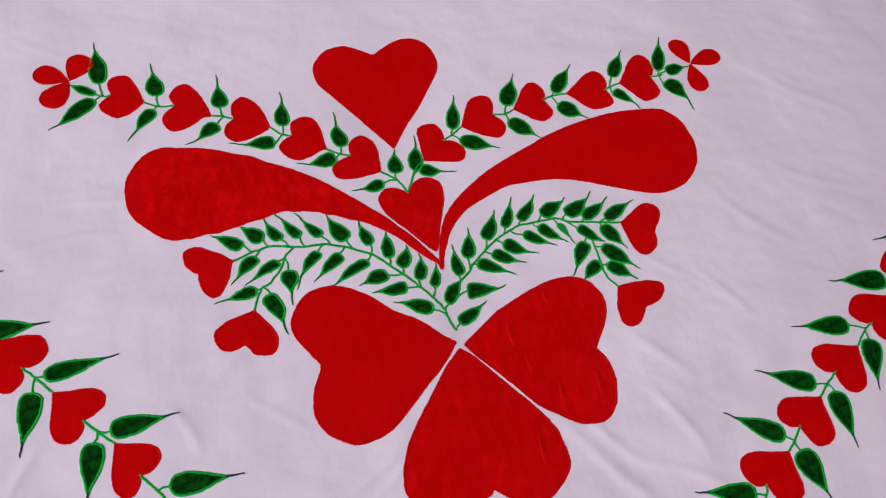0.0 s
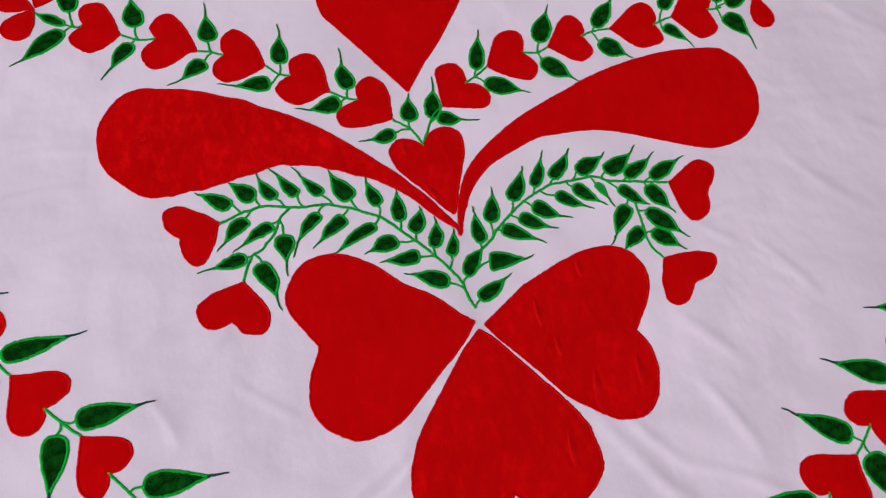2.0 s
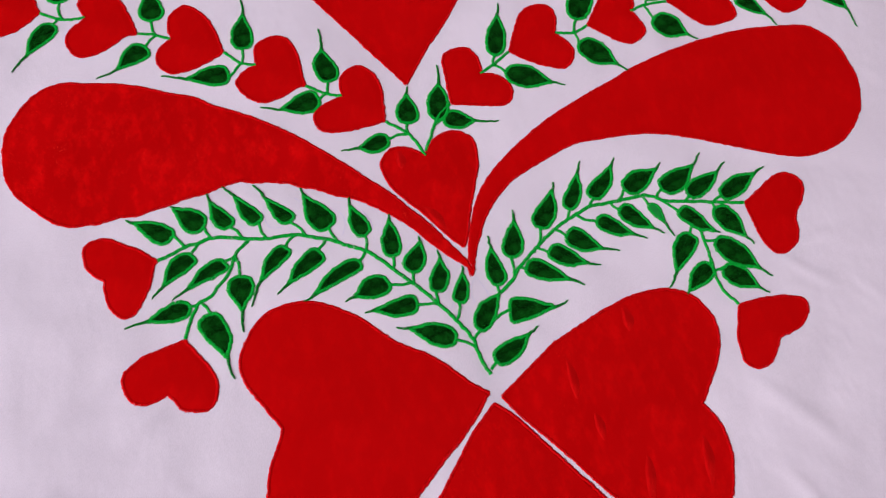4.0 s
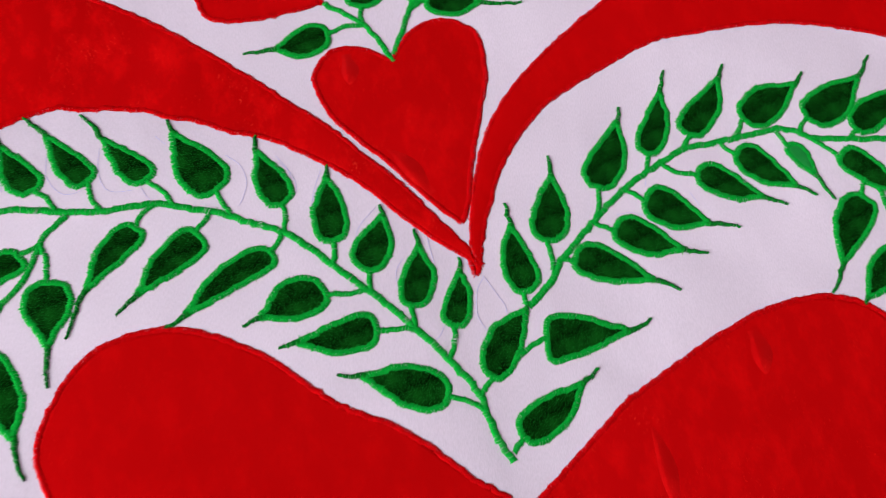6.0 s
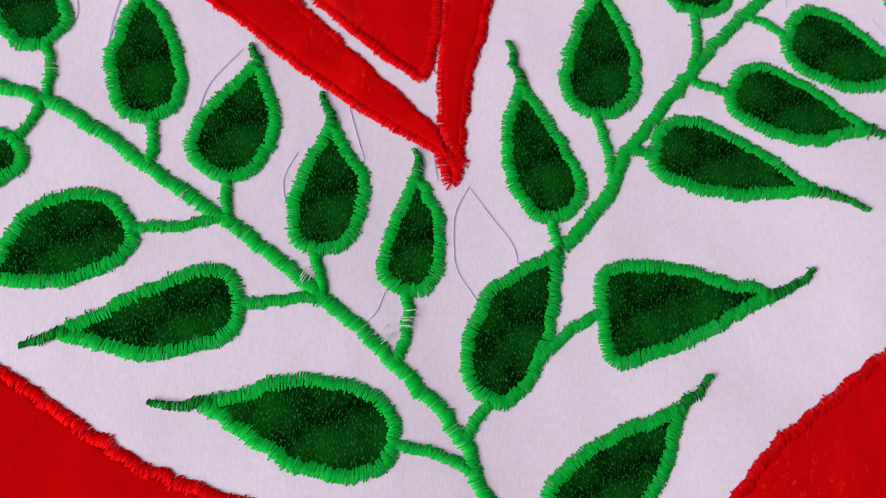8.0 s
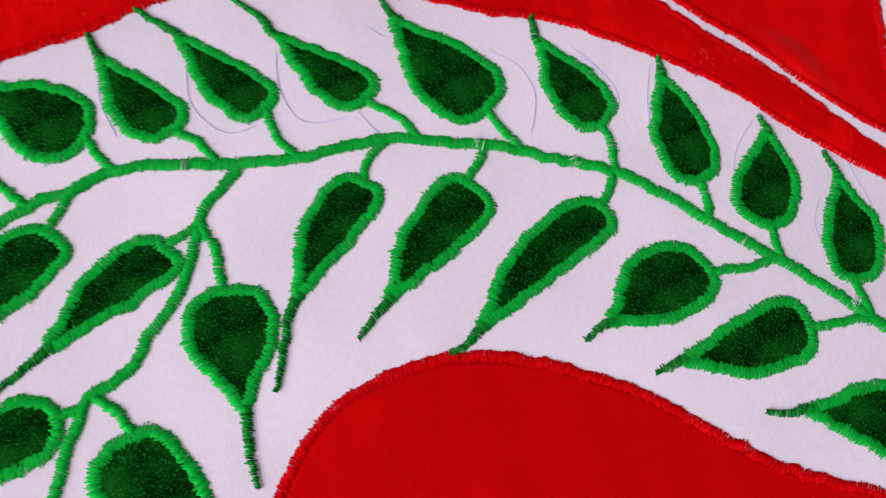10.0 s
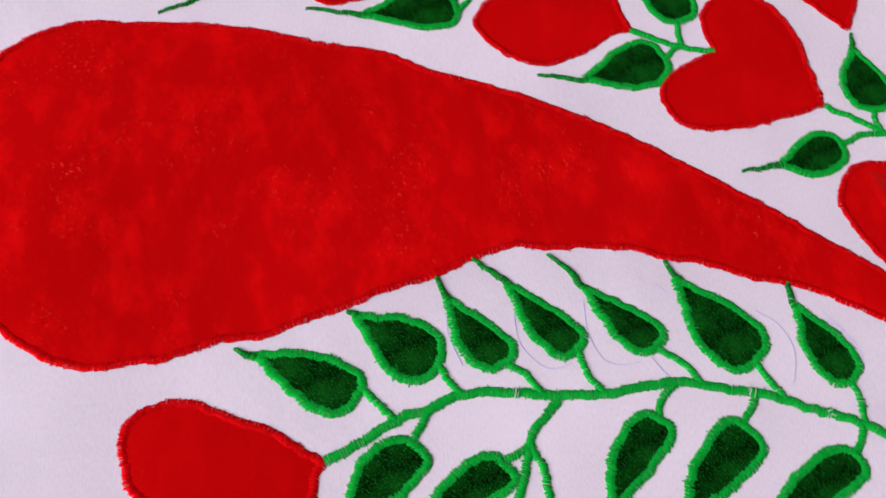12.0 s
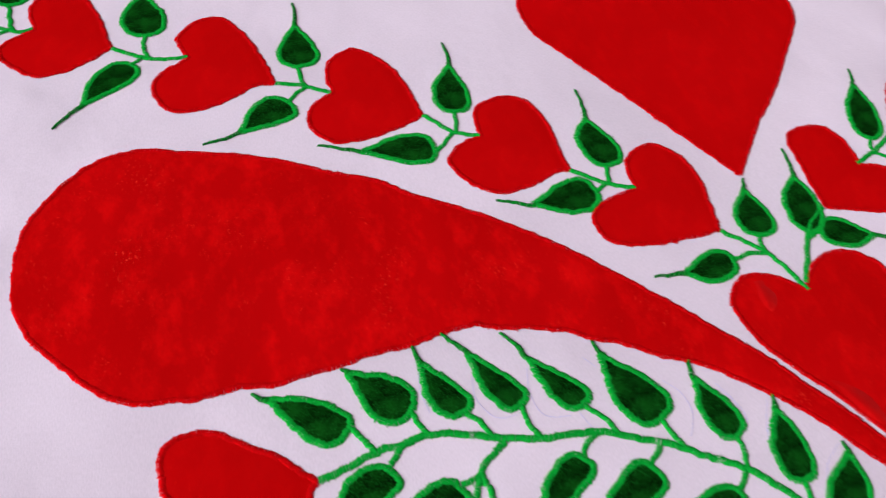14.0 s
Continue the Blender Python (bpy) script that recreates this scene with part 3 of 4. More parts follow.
    satin_fold(piece, (0.0760, 0.0206), (0.0799, -0.0142))
    satin_fold(piece, (0.0918, -0.0266), (0.0973, -0.0523))
    satin_fold(piece, (0.1395, 0.0643), (0.1419, 0.0459))
    satin_fold(piece, (0.1323, -0.0690), (0.1296, -0.1060))
    satin_fold(piece, (0.1875, -0.0591), (0.1867, -0.0987))
    piece = cut_heart("very large red satin heart petal stitched round its edge", "large heart petals", (0.0021, -0.0070),
              [(0.0215, -0.0243), (0.0562, -0.0647), (0.0903, -0.1044), (0.1075, -0.1286), (0.1143, -0.1459), (0.1189, -0.1748), (0.1138, -0.1950), (0.0846, -0.2231), (0.0539, -0.2277), (0.0289, -0.2166)],
              (0.0100, -0.2038), [(-0.0236, -0.0354), (-0.0527, -0.0766), (-0.0713, -0.1021), (-0.0885, -0.1301), (-0.0961, -0.1505), (-0.1014, -0.1709), (-0.0985, -0.1983), (-0.0599, -0.2281), (0.0001, -0.2124)], STREAKED_SATIN)
    satin_fold(piece, (0.0851, -0.1425), (0.0862, -0.1805))
    cut_heart("small red satin heart linked by green stems in a garland", "hearts of the garlands", (-0.4045, 0.4418),
              [(-0.4131, 0.4694), (-0.4268, 0.4933), (-0.4408, 0.4963), (-0.4531, 0.4915), (-0.4572, 0.4809)],
              (-0.4523, 0.4600), [(-0.4218, 0.4249), (-0.4420, 0.4158), (-0.4595, 0.4244), (-0.4692, 0.4376), (-0.4652, 0.4480)])
    cut_heart("small red satin heart linked by green stems in a garland", "hearts of the garlands", (-0.3073, 0.4099),
              [(-0.3125, 0.4272), (-0.3244, 0.4535), (-0.3379, 0.4707), (-0.3471, 0.4734), (-0.3582, 0.4681), (-0.3673, 0.4545), (-0.3650, 0.4437)],
              (-0.3601, 0.4342), [(-0.3197, 0.4068), (-0.3357, 0.3945), (-0.3487, 0.3875), (-0.3627, 0.3847), (-0.3701, 0.3885), (-0.3775, 0.4005), (-0.3786, 0.4097), (-0.3754, 0.4182), (-0.3672, 0.4269)])
    cut_heart("small red satin heart linked by green stems in a garland", "hearts of the garlands", (-0.2215, 0.3818),
              [(-0.2251, 0.3961), (-0.2304, 0.4124), (-0.2392, 0.4282), (-0.2510, 0.4394), (-0.2586, 0.4432), (-0.2668, 0.4404), (-0.2742, 0.4328), (-0.2777, 0.4206), (-0.2768, 0.4103)],
              (-0.2751, 0.4017), [(-0.2313, 0.3742), (-0.2455, 0.3664), (-0.2589, 0.3611), (-0.2734, 0.3590), (-0.2834, 0.3637), (-0.2889, 0.3729), (-0.2899, 0.3814), (-0.2864, 0.3909)])
    cut_heart("small red satin heart linked by green stems in a garland", "hearts of the garlands", (-0.1414, 0.3356),
              [(-0.1435, 0.3507), (-0.1457, 0.3699), (-0.1507, 0.3851), (-0.1576, 0.3955), (-0.1691, 0.3986), (-0.1802, 0.3958), (-0.1888, 0.3899), (-0.1914, 0.3815), (-0.1914, 0.3709)],
              (-0.1905, 0.3643), [(-0.1506, 0.3330), (-0.1656, 0.3240), (-0.1833, 0.3184), (-0.1951, 0.3215), (-0.2069, 0.3323), (-0.2117, 0.3423), (-0.2098, 0.3495), (-0.2028, 0.3578)])
    cut_heart("small red satin heart linked by green stems in a garland", "hearts of the garlands", (-0.0650, 0.2880),
              [(-0.0642, 0.3098), (-0.0647, 0.3289), (-0.0711, 0.3461), (-0.0829, 0.3560), (-0.0934, 0.3555), (-0.1036, 0.3470), (-0.1076, 0.3364)],
              (-0.1060, 0.3213), [(-0.0805, 0.2840), (-0.1027, 0.2796), (-0.1208, 0.2791), (-0.1311, 0.2826), (-0.1365, 0.2918), (-0.1364, 0.3013), (-0.1295, 0.3094), (-0.1183, 0.3161)])
    cut_heart("small red satin heart linked by green stems in a garland", "hearts of the garlands", (0.0041, 0.3034),
              [(0.0023, 0.3258), (0.0019, 0.3581), (0.0096, 0.3683), (0.0278, 0.3720), (0.0372, 0.3639), (0.0419, 0.3480)],
              (0.0418, 0.3383), [(0.0216, 0.3006), (0.0454, 0.2980), (0.0645, 0.2997), (0.0711, 0.3104), (0.0697, 0.3233), (0.0607, 0.3329), (0.0514, 0.3368)])
    cut_heart("small red satin heart linked by green stems in a garland", "hearts of the garlands", (0.0743, 0.3629),
              [(0.0836, 0.3891), (0.0956, 0.4131), (0.1132, 0.4223), (0.1286, 0.4179), (0.1333, 0.4030)],
              (0.1291, 0.3836), [(0.0929, 0.3501), (0.1136, 0.3413), (0.1331, 0.3383), (0.1450, 0.3515), (0.1446, 0.3649), (0.1358, 0.3764)])
    heart("small red satin heart linked by green stems in a garland", "hearts of the garlands", (0.1649, 0.3903), (0.2199, 0.4062), (0.2057, 0.4436), (0.2234, 0.4271), (0.2129, 0.3642), (0.2305, 0.3836))
    heart("small red satin heart linked by green stems in a garland", "hearts of the garlands", (0.2617, 0.4164), (0.3306, 0.4204), (0.3212, 0.4603), (0.3371, 0.4404), (0.3059, 0.3808), (0.3394, 0.3961))
    heart("small red satin heart linked by green stems in a garland", "hearts of the garlands", (0.3595, 0.4318), (0.4200, 0.4428), (0.4080, 0.4908), (0.4278, 0.4734), (0.3992, 0.3921), (0.4273, 0.4119))
    cut_heart("small red satin heart at the end of a leafy branch", "hearts at the branch ends", (-0.2901, 0.1572),
              [(-0.2957, 0.1621), (-0.3040, 0.1683), (-0.3122, 0.1734), (-0.3177, 0.1758), (-0.3261, 0.1803), (-0.3330, 0.1835), (-0.3406, 0.1847), (-0.3468, 0.1838), (-0.3522, 0.1820), (-0.3558, 0.1788), (-0.3579, 0.1724), (-0.3574, 0.1650), (-0.3547, 0.1565), (-0.3481, 0.1488), (-0.3429, 0.1445)],
              (-0.3381, 0.1423), [(-0.2923, 0.1537), (-0.2942, 0.1443), (-0.2977, 0.1315), (-0.3089, 0.1089), (-0.3208, 0.1036), (-0.3329, 0.1144), (-0.3386, 0.1333)])
    cut_heart("small red satin heart at the end of a leafy branch", "hearts at the branch ends", (-0.2670, 0.0796),
              [(-0.2837, 0.0743), (-0.3032, 0.0674), (-0.3150, 0.0593), (-0.3221, 0.0520), (-0.3228, 0.0440), (-0.3196, 0.0345), (-0.3130, 0.0259), (-0.3006, 0.0233), (-0.2913, 0.0260)],
              (-0.2831, 0.0294), [(-0.2565, 0.0658), (-0.2471, 0.0535), (-0.2418, 0.0436), (-0.2394, 0.0340), (-0.2414, 0.0206), (-0.2476, 0.0128), (-0.2574, 0.0120), (-0.2705, 0.0153), (-0.2776, 0.0239)])
    cut_heart("small red satin heart at the end of a leafy branch", "hearts at the branch ends", (0.2870, 0.1661),
              [(0.3045, 0.1789), (0.3187, 0.1892), (0.3327, 0.1957), (0.3448, 0.1947), (0.3536, 0.1870), (0.3544, 0.1770), (0.3495, 0.1645), (0.3413, 0.1532)],
              (0.3370, 0.1453), [(0.2897, 0.1465), (0.2935, 0.1285), (0.3012, 0.1126), (0.3110, 0.1073), (0.3218, 0.1107), (0.3301, 0.1179), (0.3352, 0.1285), (0.3366, 0.1387)])
    cut_heart("small red satin heart at the end of a leafy branch", "hearts at the branch ends", (0.2532, 0.0605),
              [(0.2697, 0.0638), (0.2858, 0.0650), (0.3023, 0.0648), (0.3204, 0.0602), (0.3227, 0.0489), (0.3155, 0.0378), (0.3068, 0.0312), (0.2954, 0.0269)],
              (0.2862, 0.0230), [(0.2476, 0.0439), (0.2436, 0.0280), (0.2439, 0.0106), (0.2466, 0.0003), (0.2568, -0.0040), (0.2676, -0.0012), (0.2765, 0.0072)])
    heart("small red satin heart strung along a side vine", "hearts of the side vines", (-0.5984, 0.0727), (-0.5604, 0.0326), (-0.5350, 0.0700), (-0.5353, 0.0388), (-0.5906, 0.0055), (-0.5650, 0.0023))
    heart("small red satin heart strung along a side vine", "hearts of the side vines", (-0.5219, -0.0061), (-0.4853, -0.0480), (-0.4616, -0.0130), (-0.4645, -0.0357), (-0.5168, -0.0700), (-0.4922, -0.0712))
    heart("small red satin heart strung along a side vine", "hearts of the side vines", (-0.4482, -0.0814), (-0.4190, -0.1247), (-0.3959, -0.0956), (-0.4038, -0.1213), (-0.4467, -0.1431), (-0.4277, -0.1502))
    heart("small red satin heart strung along a side vine", "hearts of the side vines", (0.7803, 0.0709), (0.7247, 0.0260), (0.7058, 0.0721), (0.6868, 0.0418), (0.7595, -0.0023), (0.7321, 0.0036))
    heart("small red satin heart strung along a side vine", "hearts of the side vines", (0.6849, -0.0011), (0.6328, -0.0399), (0.6168, 0.0025), (0.6038, -0.0273), (0.6634, -0.0720), (0.6358, -0.0651))
    heart("small red satin heart strung along a side vine", "hearts of the side vines", (0.5929, -0.0737), (0.5418, -0.1075), (0.5216, -0.0698), (0.5158, -0.0973), (0.5767, -0.1374), (0.5469, -0.1362))
    heart("small red satin heart strung along a side vine", "hearts of the side vines", (0.5029, -0.1416), (0.4563, -0.1774), (0.4388, -0.1415), (0.4302, -0.1683), (0.4986, -0.2025), (0.4677, -0.2063))
    heart("small red satin heart strung along a side vine", "hearts of the side vines", (0.4259, -0.2102), (0.3781, -0.2483), (0.3547, -0.2098), (0.3551, -0.2432), (0.4227, -0.2713), (0.3932, -0.2782))


def sewn_wings():
    wing("long red satin teardrop wing with a mottled sheen",
         [(-0.4313, 0.2620), (-0.4333, 0.2907), (-0.4279, 0.3138), (-0.4079, 0.3439), (-0.3836, 0.3560), (-0.3576, 0.3546), (-0.3313, 0.3525), (-0.3049, 0.3471), (-0.2787, 0.3376), (-0.2525, 0.3309), (-0.2355, 0.3202), (-0.2023, 0.3064), (-0.1652, 0.2856), (-0.1325, 0.2619), (-0.1118, 0.2457), (-0.0919, 0.2281), (-0.0682, 0.2081), (-0.0523, 0.1903), (-0.0346, 0.1725), (-0.0177, 0.1505), (-0.0020, 0.1305)],
         [(-0.4270, 0.2477), (-0.4190, 0.2347), (-0.4059, 0.2211), (-0.3946, 0.2113), (-0.3835, 0.2029), (-0.3679, 0.1980), (-0.3576, 0.1987), (-0.3422, 0.1995), (-0.3229, 0.2043), (-0.3086, 0.2041), (-0.2958, 0.2083), (-0.2770, 0.2134), (-0.2639, 0.2178), (-0.2458, 0.2218), (-0.2305, 0.2274), (-0.2147, 0.2320), (-0.1992, 0.2298), (-0.1833, 0.2284), (-0.1675, 0.2260), (-0.1564, 0.2214), (-0.1390, 0.2175), (-0.1250, 0.2102), (-0.1080, 0.2056), (-0.0954, 0.1995), (-0.0729, 0.1856), (-0.0544, 0.1710), (-0.0371, 0.1525), (-0.0179, 0.1344), (-0.0023, 0.1221), (-0.0002, 0.1152)], MOTTLED_SATIN)
    wing("long red satin teardrop wing, curved and smooth",
         [(0.4480, 0.2679), (0.4551, 0.3015), (0.4508, 0.3281), (0.4433, 0.3502), (0.4266, 0.3678), (0.4076, 0.3752), (0.3454, 0.3739), (0.2918, 0.3636), (0.2468, 0.3505), (0.2072, 0.3348), (0.1770, 0.3188), (0.1428, 0.3018), (0.1041, 0.2800), (0.0681, 0.2537), (0.0441, 0.2328), (0.0282, 0.2157), (0.0159, 0.1963), (0.0090, 0.1797), (0.0018, 0.1558), (-0.0019, 0.1313)],
         [(0.4335, 0.2453), (0.4137, 0.2267), (0.3907, 0.2167), (0.3665, 0.2123), (0.3404, 0.2160), (0.2864, 0.2321), (0.2576, 0.2414), (0.2201, 0.2506), (0.1900, 0.2530), (0.1504, 0.2499), (0.1193, 0.2446), (0.0611, 0.2156), (0.0406, 0.1988), (0.0228, 0.1756), (0.0152, 0.1595), (0.0077, 0.1411), (0.0017, 0.1183)], SATIN)


def sewn_flowers():
    bloom = flower((-0.5123, 0.4904))
    petal(bloom, (-0.5123, 0.4904), (-0.5625, 0.5108), 0.0330)
    petal(bloom, (-0.5123, 0.4904), (-0.4920, 0.5391), 0.0360)
    petal(bloom, (-0.5123, 0.4904), (-0.5460, 0.4455), 0.0370)
    bloom = flower((0.5007, 0.4668))
    petal(bloom, (0.5007, 0.4668), (0.4847, 0.5202), 0.0352)
    petal(bloom, (0.5007, 0.4668), (0.5611, 0.4864), 0.0325)
    petal(bloom, (0.5007, 0.4668), (0.5020, 0.4072), 0.0342)


def sewn_vines():
    spray = vine("embroidered green branch with dark leaves under the red wing", (-0.1294, 0.1629))
    stem(spray, STEM, [(-0.2901, 0.1572), (-0.2827, 0.1605), (-0.2731, 0.1651), (-0.2642, 0.1694), (-0.2535, 0.1716), (-0.2443, 0.1753), (-0.2296, 0.1756), (-0.2162, 0.1731), (-0.2045, 0.1713), (-0.1905, 0.1703), (-0.1737, 0.1717), (-0.1611, 0.1715), (-0.1472, 0.1681), (-0.1294, 0.1629), (-0.1142, 0.1560), (-0.0979, 0.1490), (-0.0847, 0.1381), (-0.0728, 0.1267), (-0.0569, 0.1115), (-0.0464, 0.1015), (-0.0352, 0.0889), (-0.0224, 0.0731), (-0.0093, 0.0539), (-0.0063, 0.0413), (-0.0022, 0.0278), (0.0031, 0.0182)])
    stem(spray, BRANCH, [(-0.2073, 0.1694), (-0.2175, 0.1611), (-0.2207, 0.1545), (-0.2244, 0.1443), (-0.2299, 0.1339), (-0.2375, 0.1259), (-0.2412, 0.1202), (-0.2481, 0.1152), (-0.2542, 0.1121), (-0.2630, 0.0948), (-0.2670, 0.0796)])
    leaf(spray, (-0.2749, 0.1811), (-0.2881, 0.1953), (-0.2897, 0.1741), (-0.3139, 0.1987), (-0.3191, 0.2010), (-0.2684, 0.1724))
    leaf(spray, (-0.2477, 0.1866), (-0.2499, 0.2031), (-0.2635, 0.1845), (-0.2771, 0.2108), (-0.2784, 0.2116), (-0.2431, 0.1786))
    leaf(spray, (-0.2231, 0.1849), (-0.2202, 0.1940), (-0.2385, 0.1900), (-0.2421, 0.2138), (-0.2443, 0.2220), (-0.2157, 0.1755))
    leaf(spray, (-0.1966, 0.1869), (-0.1937, 0.1960), (-0.2112, 0.1924), (-0.2187, 0.2178), (-0.2295, 0.2288), (-0.1915, 0.1727))
    leaf(spray, (-0.1668, 0.1853), (-0.1629, 0.1935), (-0.1793, 0.1881), (-0.1900, 0.2136), (-0.2005, 0.2272), (-0.1559, 0.1729))
    leaf(spray, (-0.1312, 0.1752), (-0.1258, 0.1905), (-0.1497, 0.1815), (-0.1536, 0.2138), (-0.1554, 0.2202), (-0.1261, 0.1643))
    leaf(spray, (-0.0977, 0.1645), (-0.0930, 0.1781), (-0.1105, 0.1730), (-0.1099, 0.1985), (-0.1090, 0.2065), (-0.0979, 0.1521))
    leaf(spray, (-0.0733, 0.1405), (-0.0642, 0.1553), (-0.0830, 0.1563), (-0.0733, 0.1805), (-0.0724, 0.1854), (-0.0749, 0.1288))
    leaf(spray, (-0.0563, 0.1224), (-0.0642, 0.1360), (-0.0423, 0.1363), (-0.0459, 0.1547), (-0.0468, 0.1593), (-0.0559, 0.1131))
    leaf(spray, (-0.0370, 0.1013), (-0.0417, 0.1137), (-0.0225, 0.1154), (-0.0291, 0.1358), (-0.0301, 0.1437), (-0.0363, 0.0910))
    leaf(spray, (-0.0166, 0.0882), (-0.0219, 0.0974), (-0.0051, 0.1011), (-0.0095, 0.1191), (-0.0090, 0.1251), (-0.0211, 0.0745))
    leaf(spray, (-0.2601, 0.1613), (-0.2558, 0.1519), (-0.2788, 0.1556), (-0.2863, 0.1313), (-0.2959, 0.1205), (-0.2449, 0.1742))
    leaf(spray, (-0.2298, 0.1512), (-0.2276, 0.1427), (-0.2499, 0.1473), (-0.2642, 0.1268), (-0.2781, 0.1174), (-0.2220, 0.1545))
    leaf(spray, (-0.2167, 0.1355), (-0.2042, 0.1245), (-0.2285, 0.1247), (-0.2161, 0.1001), (-0.2156, 0.0809), (-0.2197, 0.1529))
    leaf(spray, (-0.1728, 0.1609), (-0.1690, 0.1531), (-0.1904, 0.1532), (-0.1984, 0.1277), (-0.2076, 0.1042), (-0.1666, 0.1682))
    leaf(spray, (-0.1430, 0.1551), (-0.1379, 0.1431), (-0.1628, 0.1452), (-0.1740, 0.1222), (-0.1832, 0.1135), (-0.1363, 0.1635))
    leaf(spray, (-0.1055, 0.1399), (-0.1049, 0.1311), (-0.1306, 0.1340), (-0.1514, 0.1095), (-0.1599, 0.1040), (-0.0989, 0.1492))
    leaf(spray, (-0.0786, 0.1132), (-0.0992, 0.1229), (-0.0916, 0.1016), (-0.1145, 0.1042), (-0.1222, 0.1008), (-0.0613, 0.1130))
    leaf(spray, (-0.0550, 0.0910), (-0.0616, 0.1010), (-0.0723, 0.0807), (-0.0976, 0.0893), (-0.1052, 0.0882), (-0.0364, 0.0900))
    leaf(spray, (-0.0234, 0.0538), (-0.0375, 0.0709), (-0.0421, 0.0490), (-0.0670, 0.0694), (-0.0779, 0.0709), (-0.0115, 0.0466))
    leaf(spray, (-0.2616, 0.1094), (-0.2772, 0.1149), (-0.2720, 0.0972), (-0.3014, 0.0988), (-0.3197, 0.0943), (-0.2544, 0.1100))
    leaf(spray, (-0.2444, 0.1019), (-0.2552, 0.0889), (-0.2270, 0.0802), (-0.2306, 0.0569), (-0.2260, 0.0384), (-0.2513, 0.1104))
    loose_threads(spray, (-0.0670, 0.1192), 33)
    loose_threads(spray, (-0.0401, 0.0958), 49)
    loose_threads(spray, (-0.0022, 0.0251), 34)
    loose_threads(spray, (-0.0177, 0.0812), -11)
    loose_threads(spray, (-0.0163, 0.0835), -7)
    loose_threads(spray, (-0.2222, 0.1729), 71)
    loose_threads(spray, (-0.1369, 0.1667), 64)
    loose_threads(spray, (-0.0236, 0.0789), 38)
    loose_threads(spray, (-0.1092, 0.1549), 16)
    spray = vine("embroidered green branch curving to two red hearts", (0.1140, 0.1702))
    stem(spray, STEM, [(0.0234, 0.0951), (0.0363, 0.1053), (0.0449, 0.1179), (0.0557, 0.1277), (0.0678, 0.1392), (0.0859, 0.1536), (0.1017, 0.1642), (0.1140, 0.1702), (0.1282, 0.1765), (0.1465, 0.1783), (0.1640, 0.1805), (0.1862, 0.1833), (0.2068, 0.1755), (0.2476, 0.1704), (0.2870, 0.1661)])
    stem(spray, BRANCH, [(0.2344, 0.1413), (0.2356, 0.1260), (0.2376, 0.1086), (0.2376, 0.0944), (0.2415, 0.0772), (0.2532, 0.0605)])
    leaf(spray, (-0.0015, 0.0598), (0.0015, 0.0850), (0.0142, 0.0690), (0.0228, 0.0950), (0.0236, 0.0963), (-0.0086, 0.0523))
    leaf(spray, (0.0094, 0.0282), (0.0145, 0.0439), (0.0306, 0.0312), (0.0453, 0.0527), (0.0538, 0.0587), (0.0038, 0.0225))
    leaf(spray, (0.0292, 0.0779), (0.0368, 0.0895), (0.0311, 0.0643), (0.0753, 0.0761), (0.0868, 0.0810), (0.0131, 0.0679))
    leaf(spray, (0.0218, 0.1028), (0.0130, 0.1226), (0.0323, 0.1104), (0.0213, 0.1424), (0.0203, 0.1535), (0.0235, 0.0952))
    leaf(spray, (0.0395, 0.1294), (0.0328, 0.1427), (0.0538, 0.1405), (0.0487, 0.1693), (0.0486, 0.1790), (0.0401, 0.1113))
    leaf(spray, (0.0732, 0.1567), (0.0671, 0.1697), (0.0915, 0.1702), (0.0927, 0.1979), (0.0945, 0.2053), (0.0687, 0.1416))
    leaf(spray, (0.1048, 0.1745), (0.1016, 0.1862), (0.1210, 0.1885), (0.1215, 0.2144), (0.1261, 0.2264), (0.1030, 0.1663))
    leaf(spray, (0.1320, 0.1834), (0.1284, 0.1957), (0.1532, 0.1968), (0.1586, 0.2201), (0.1620, 0.2277), (0.1282, 0.1784))
    leaf(spray, (0.1656, 0.1906), (0.1764, 0.2099), (0.1847, 0.1880), (0.2045, 0.2117), (0.2091, 0.2183), (0.1589, 0.1808))
    leaf(spray, (0.2039, 0.1879), (0.2118, 0.2050), (0.2274, 0.1862), (0.2440, 0.2126), (0.2533, 0.2259), (0.1996, 0.1824))
    leaf(spray, (0.2312, 0.1778), (0.2358, 0.1943), (0.2537, 0.1825), (0.2683, 0.2035), (0.2775, 0.2132), (0.2263, 0.1745))
    leaf(spray, (0.2643, 0.1750), (0.2869, 0.1757), (0.2797, 0.1951), (0.3070, 0.1981), (0.3178, 0.2040), (0.2552, 0.1698))
    leaf(spray, (0.2158, 0.1627), (0.2307, 0.1654), (0.2300, 0.1427), (0.2494, 0.1376), (0.2539, 0.1359), (0.2054, 0.1711))
    leaf(spray, (0.2552, 0.1638), (0.2570, 0.1407), (0.2756, 0.1558), (0.2796, 0.1292), (0.2857, 0.1207), (0.2540, 0.1706))
    leaf(spray, (0.2466, 0.1286), (0.2559, 0.1038), (0.2726, 0.1224), (0.2856, 0.0943), (0.2953, 0.0857), (0.2357, 0.1296))
    leaf(spray, (0.2225, 0.1382), (0.2041, 0.1290), (0.2282, 0.1266), (0.1988, 0.0977), (0.1889, 0.0838), (0.2276, 0.1478))
    leaf(spray, (0.2351, 0.1045), (0.2168, 0.1003), (0.2350, 0.0901), (0.2069, 0.0775), (0.2052, 0.0755), (0.2373, 0.1093))
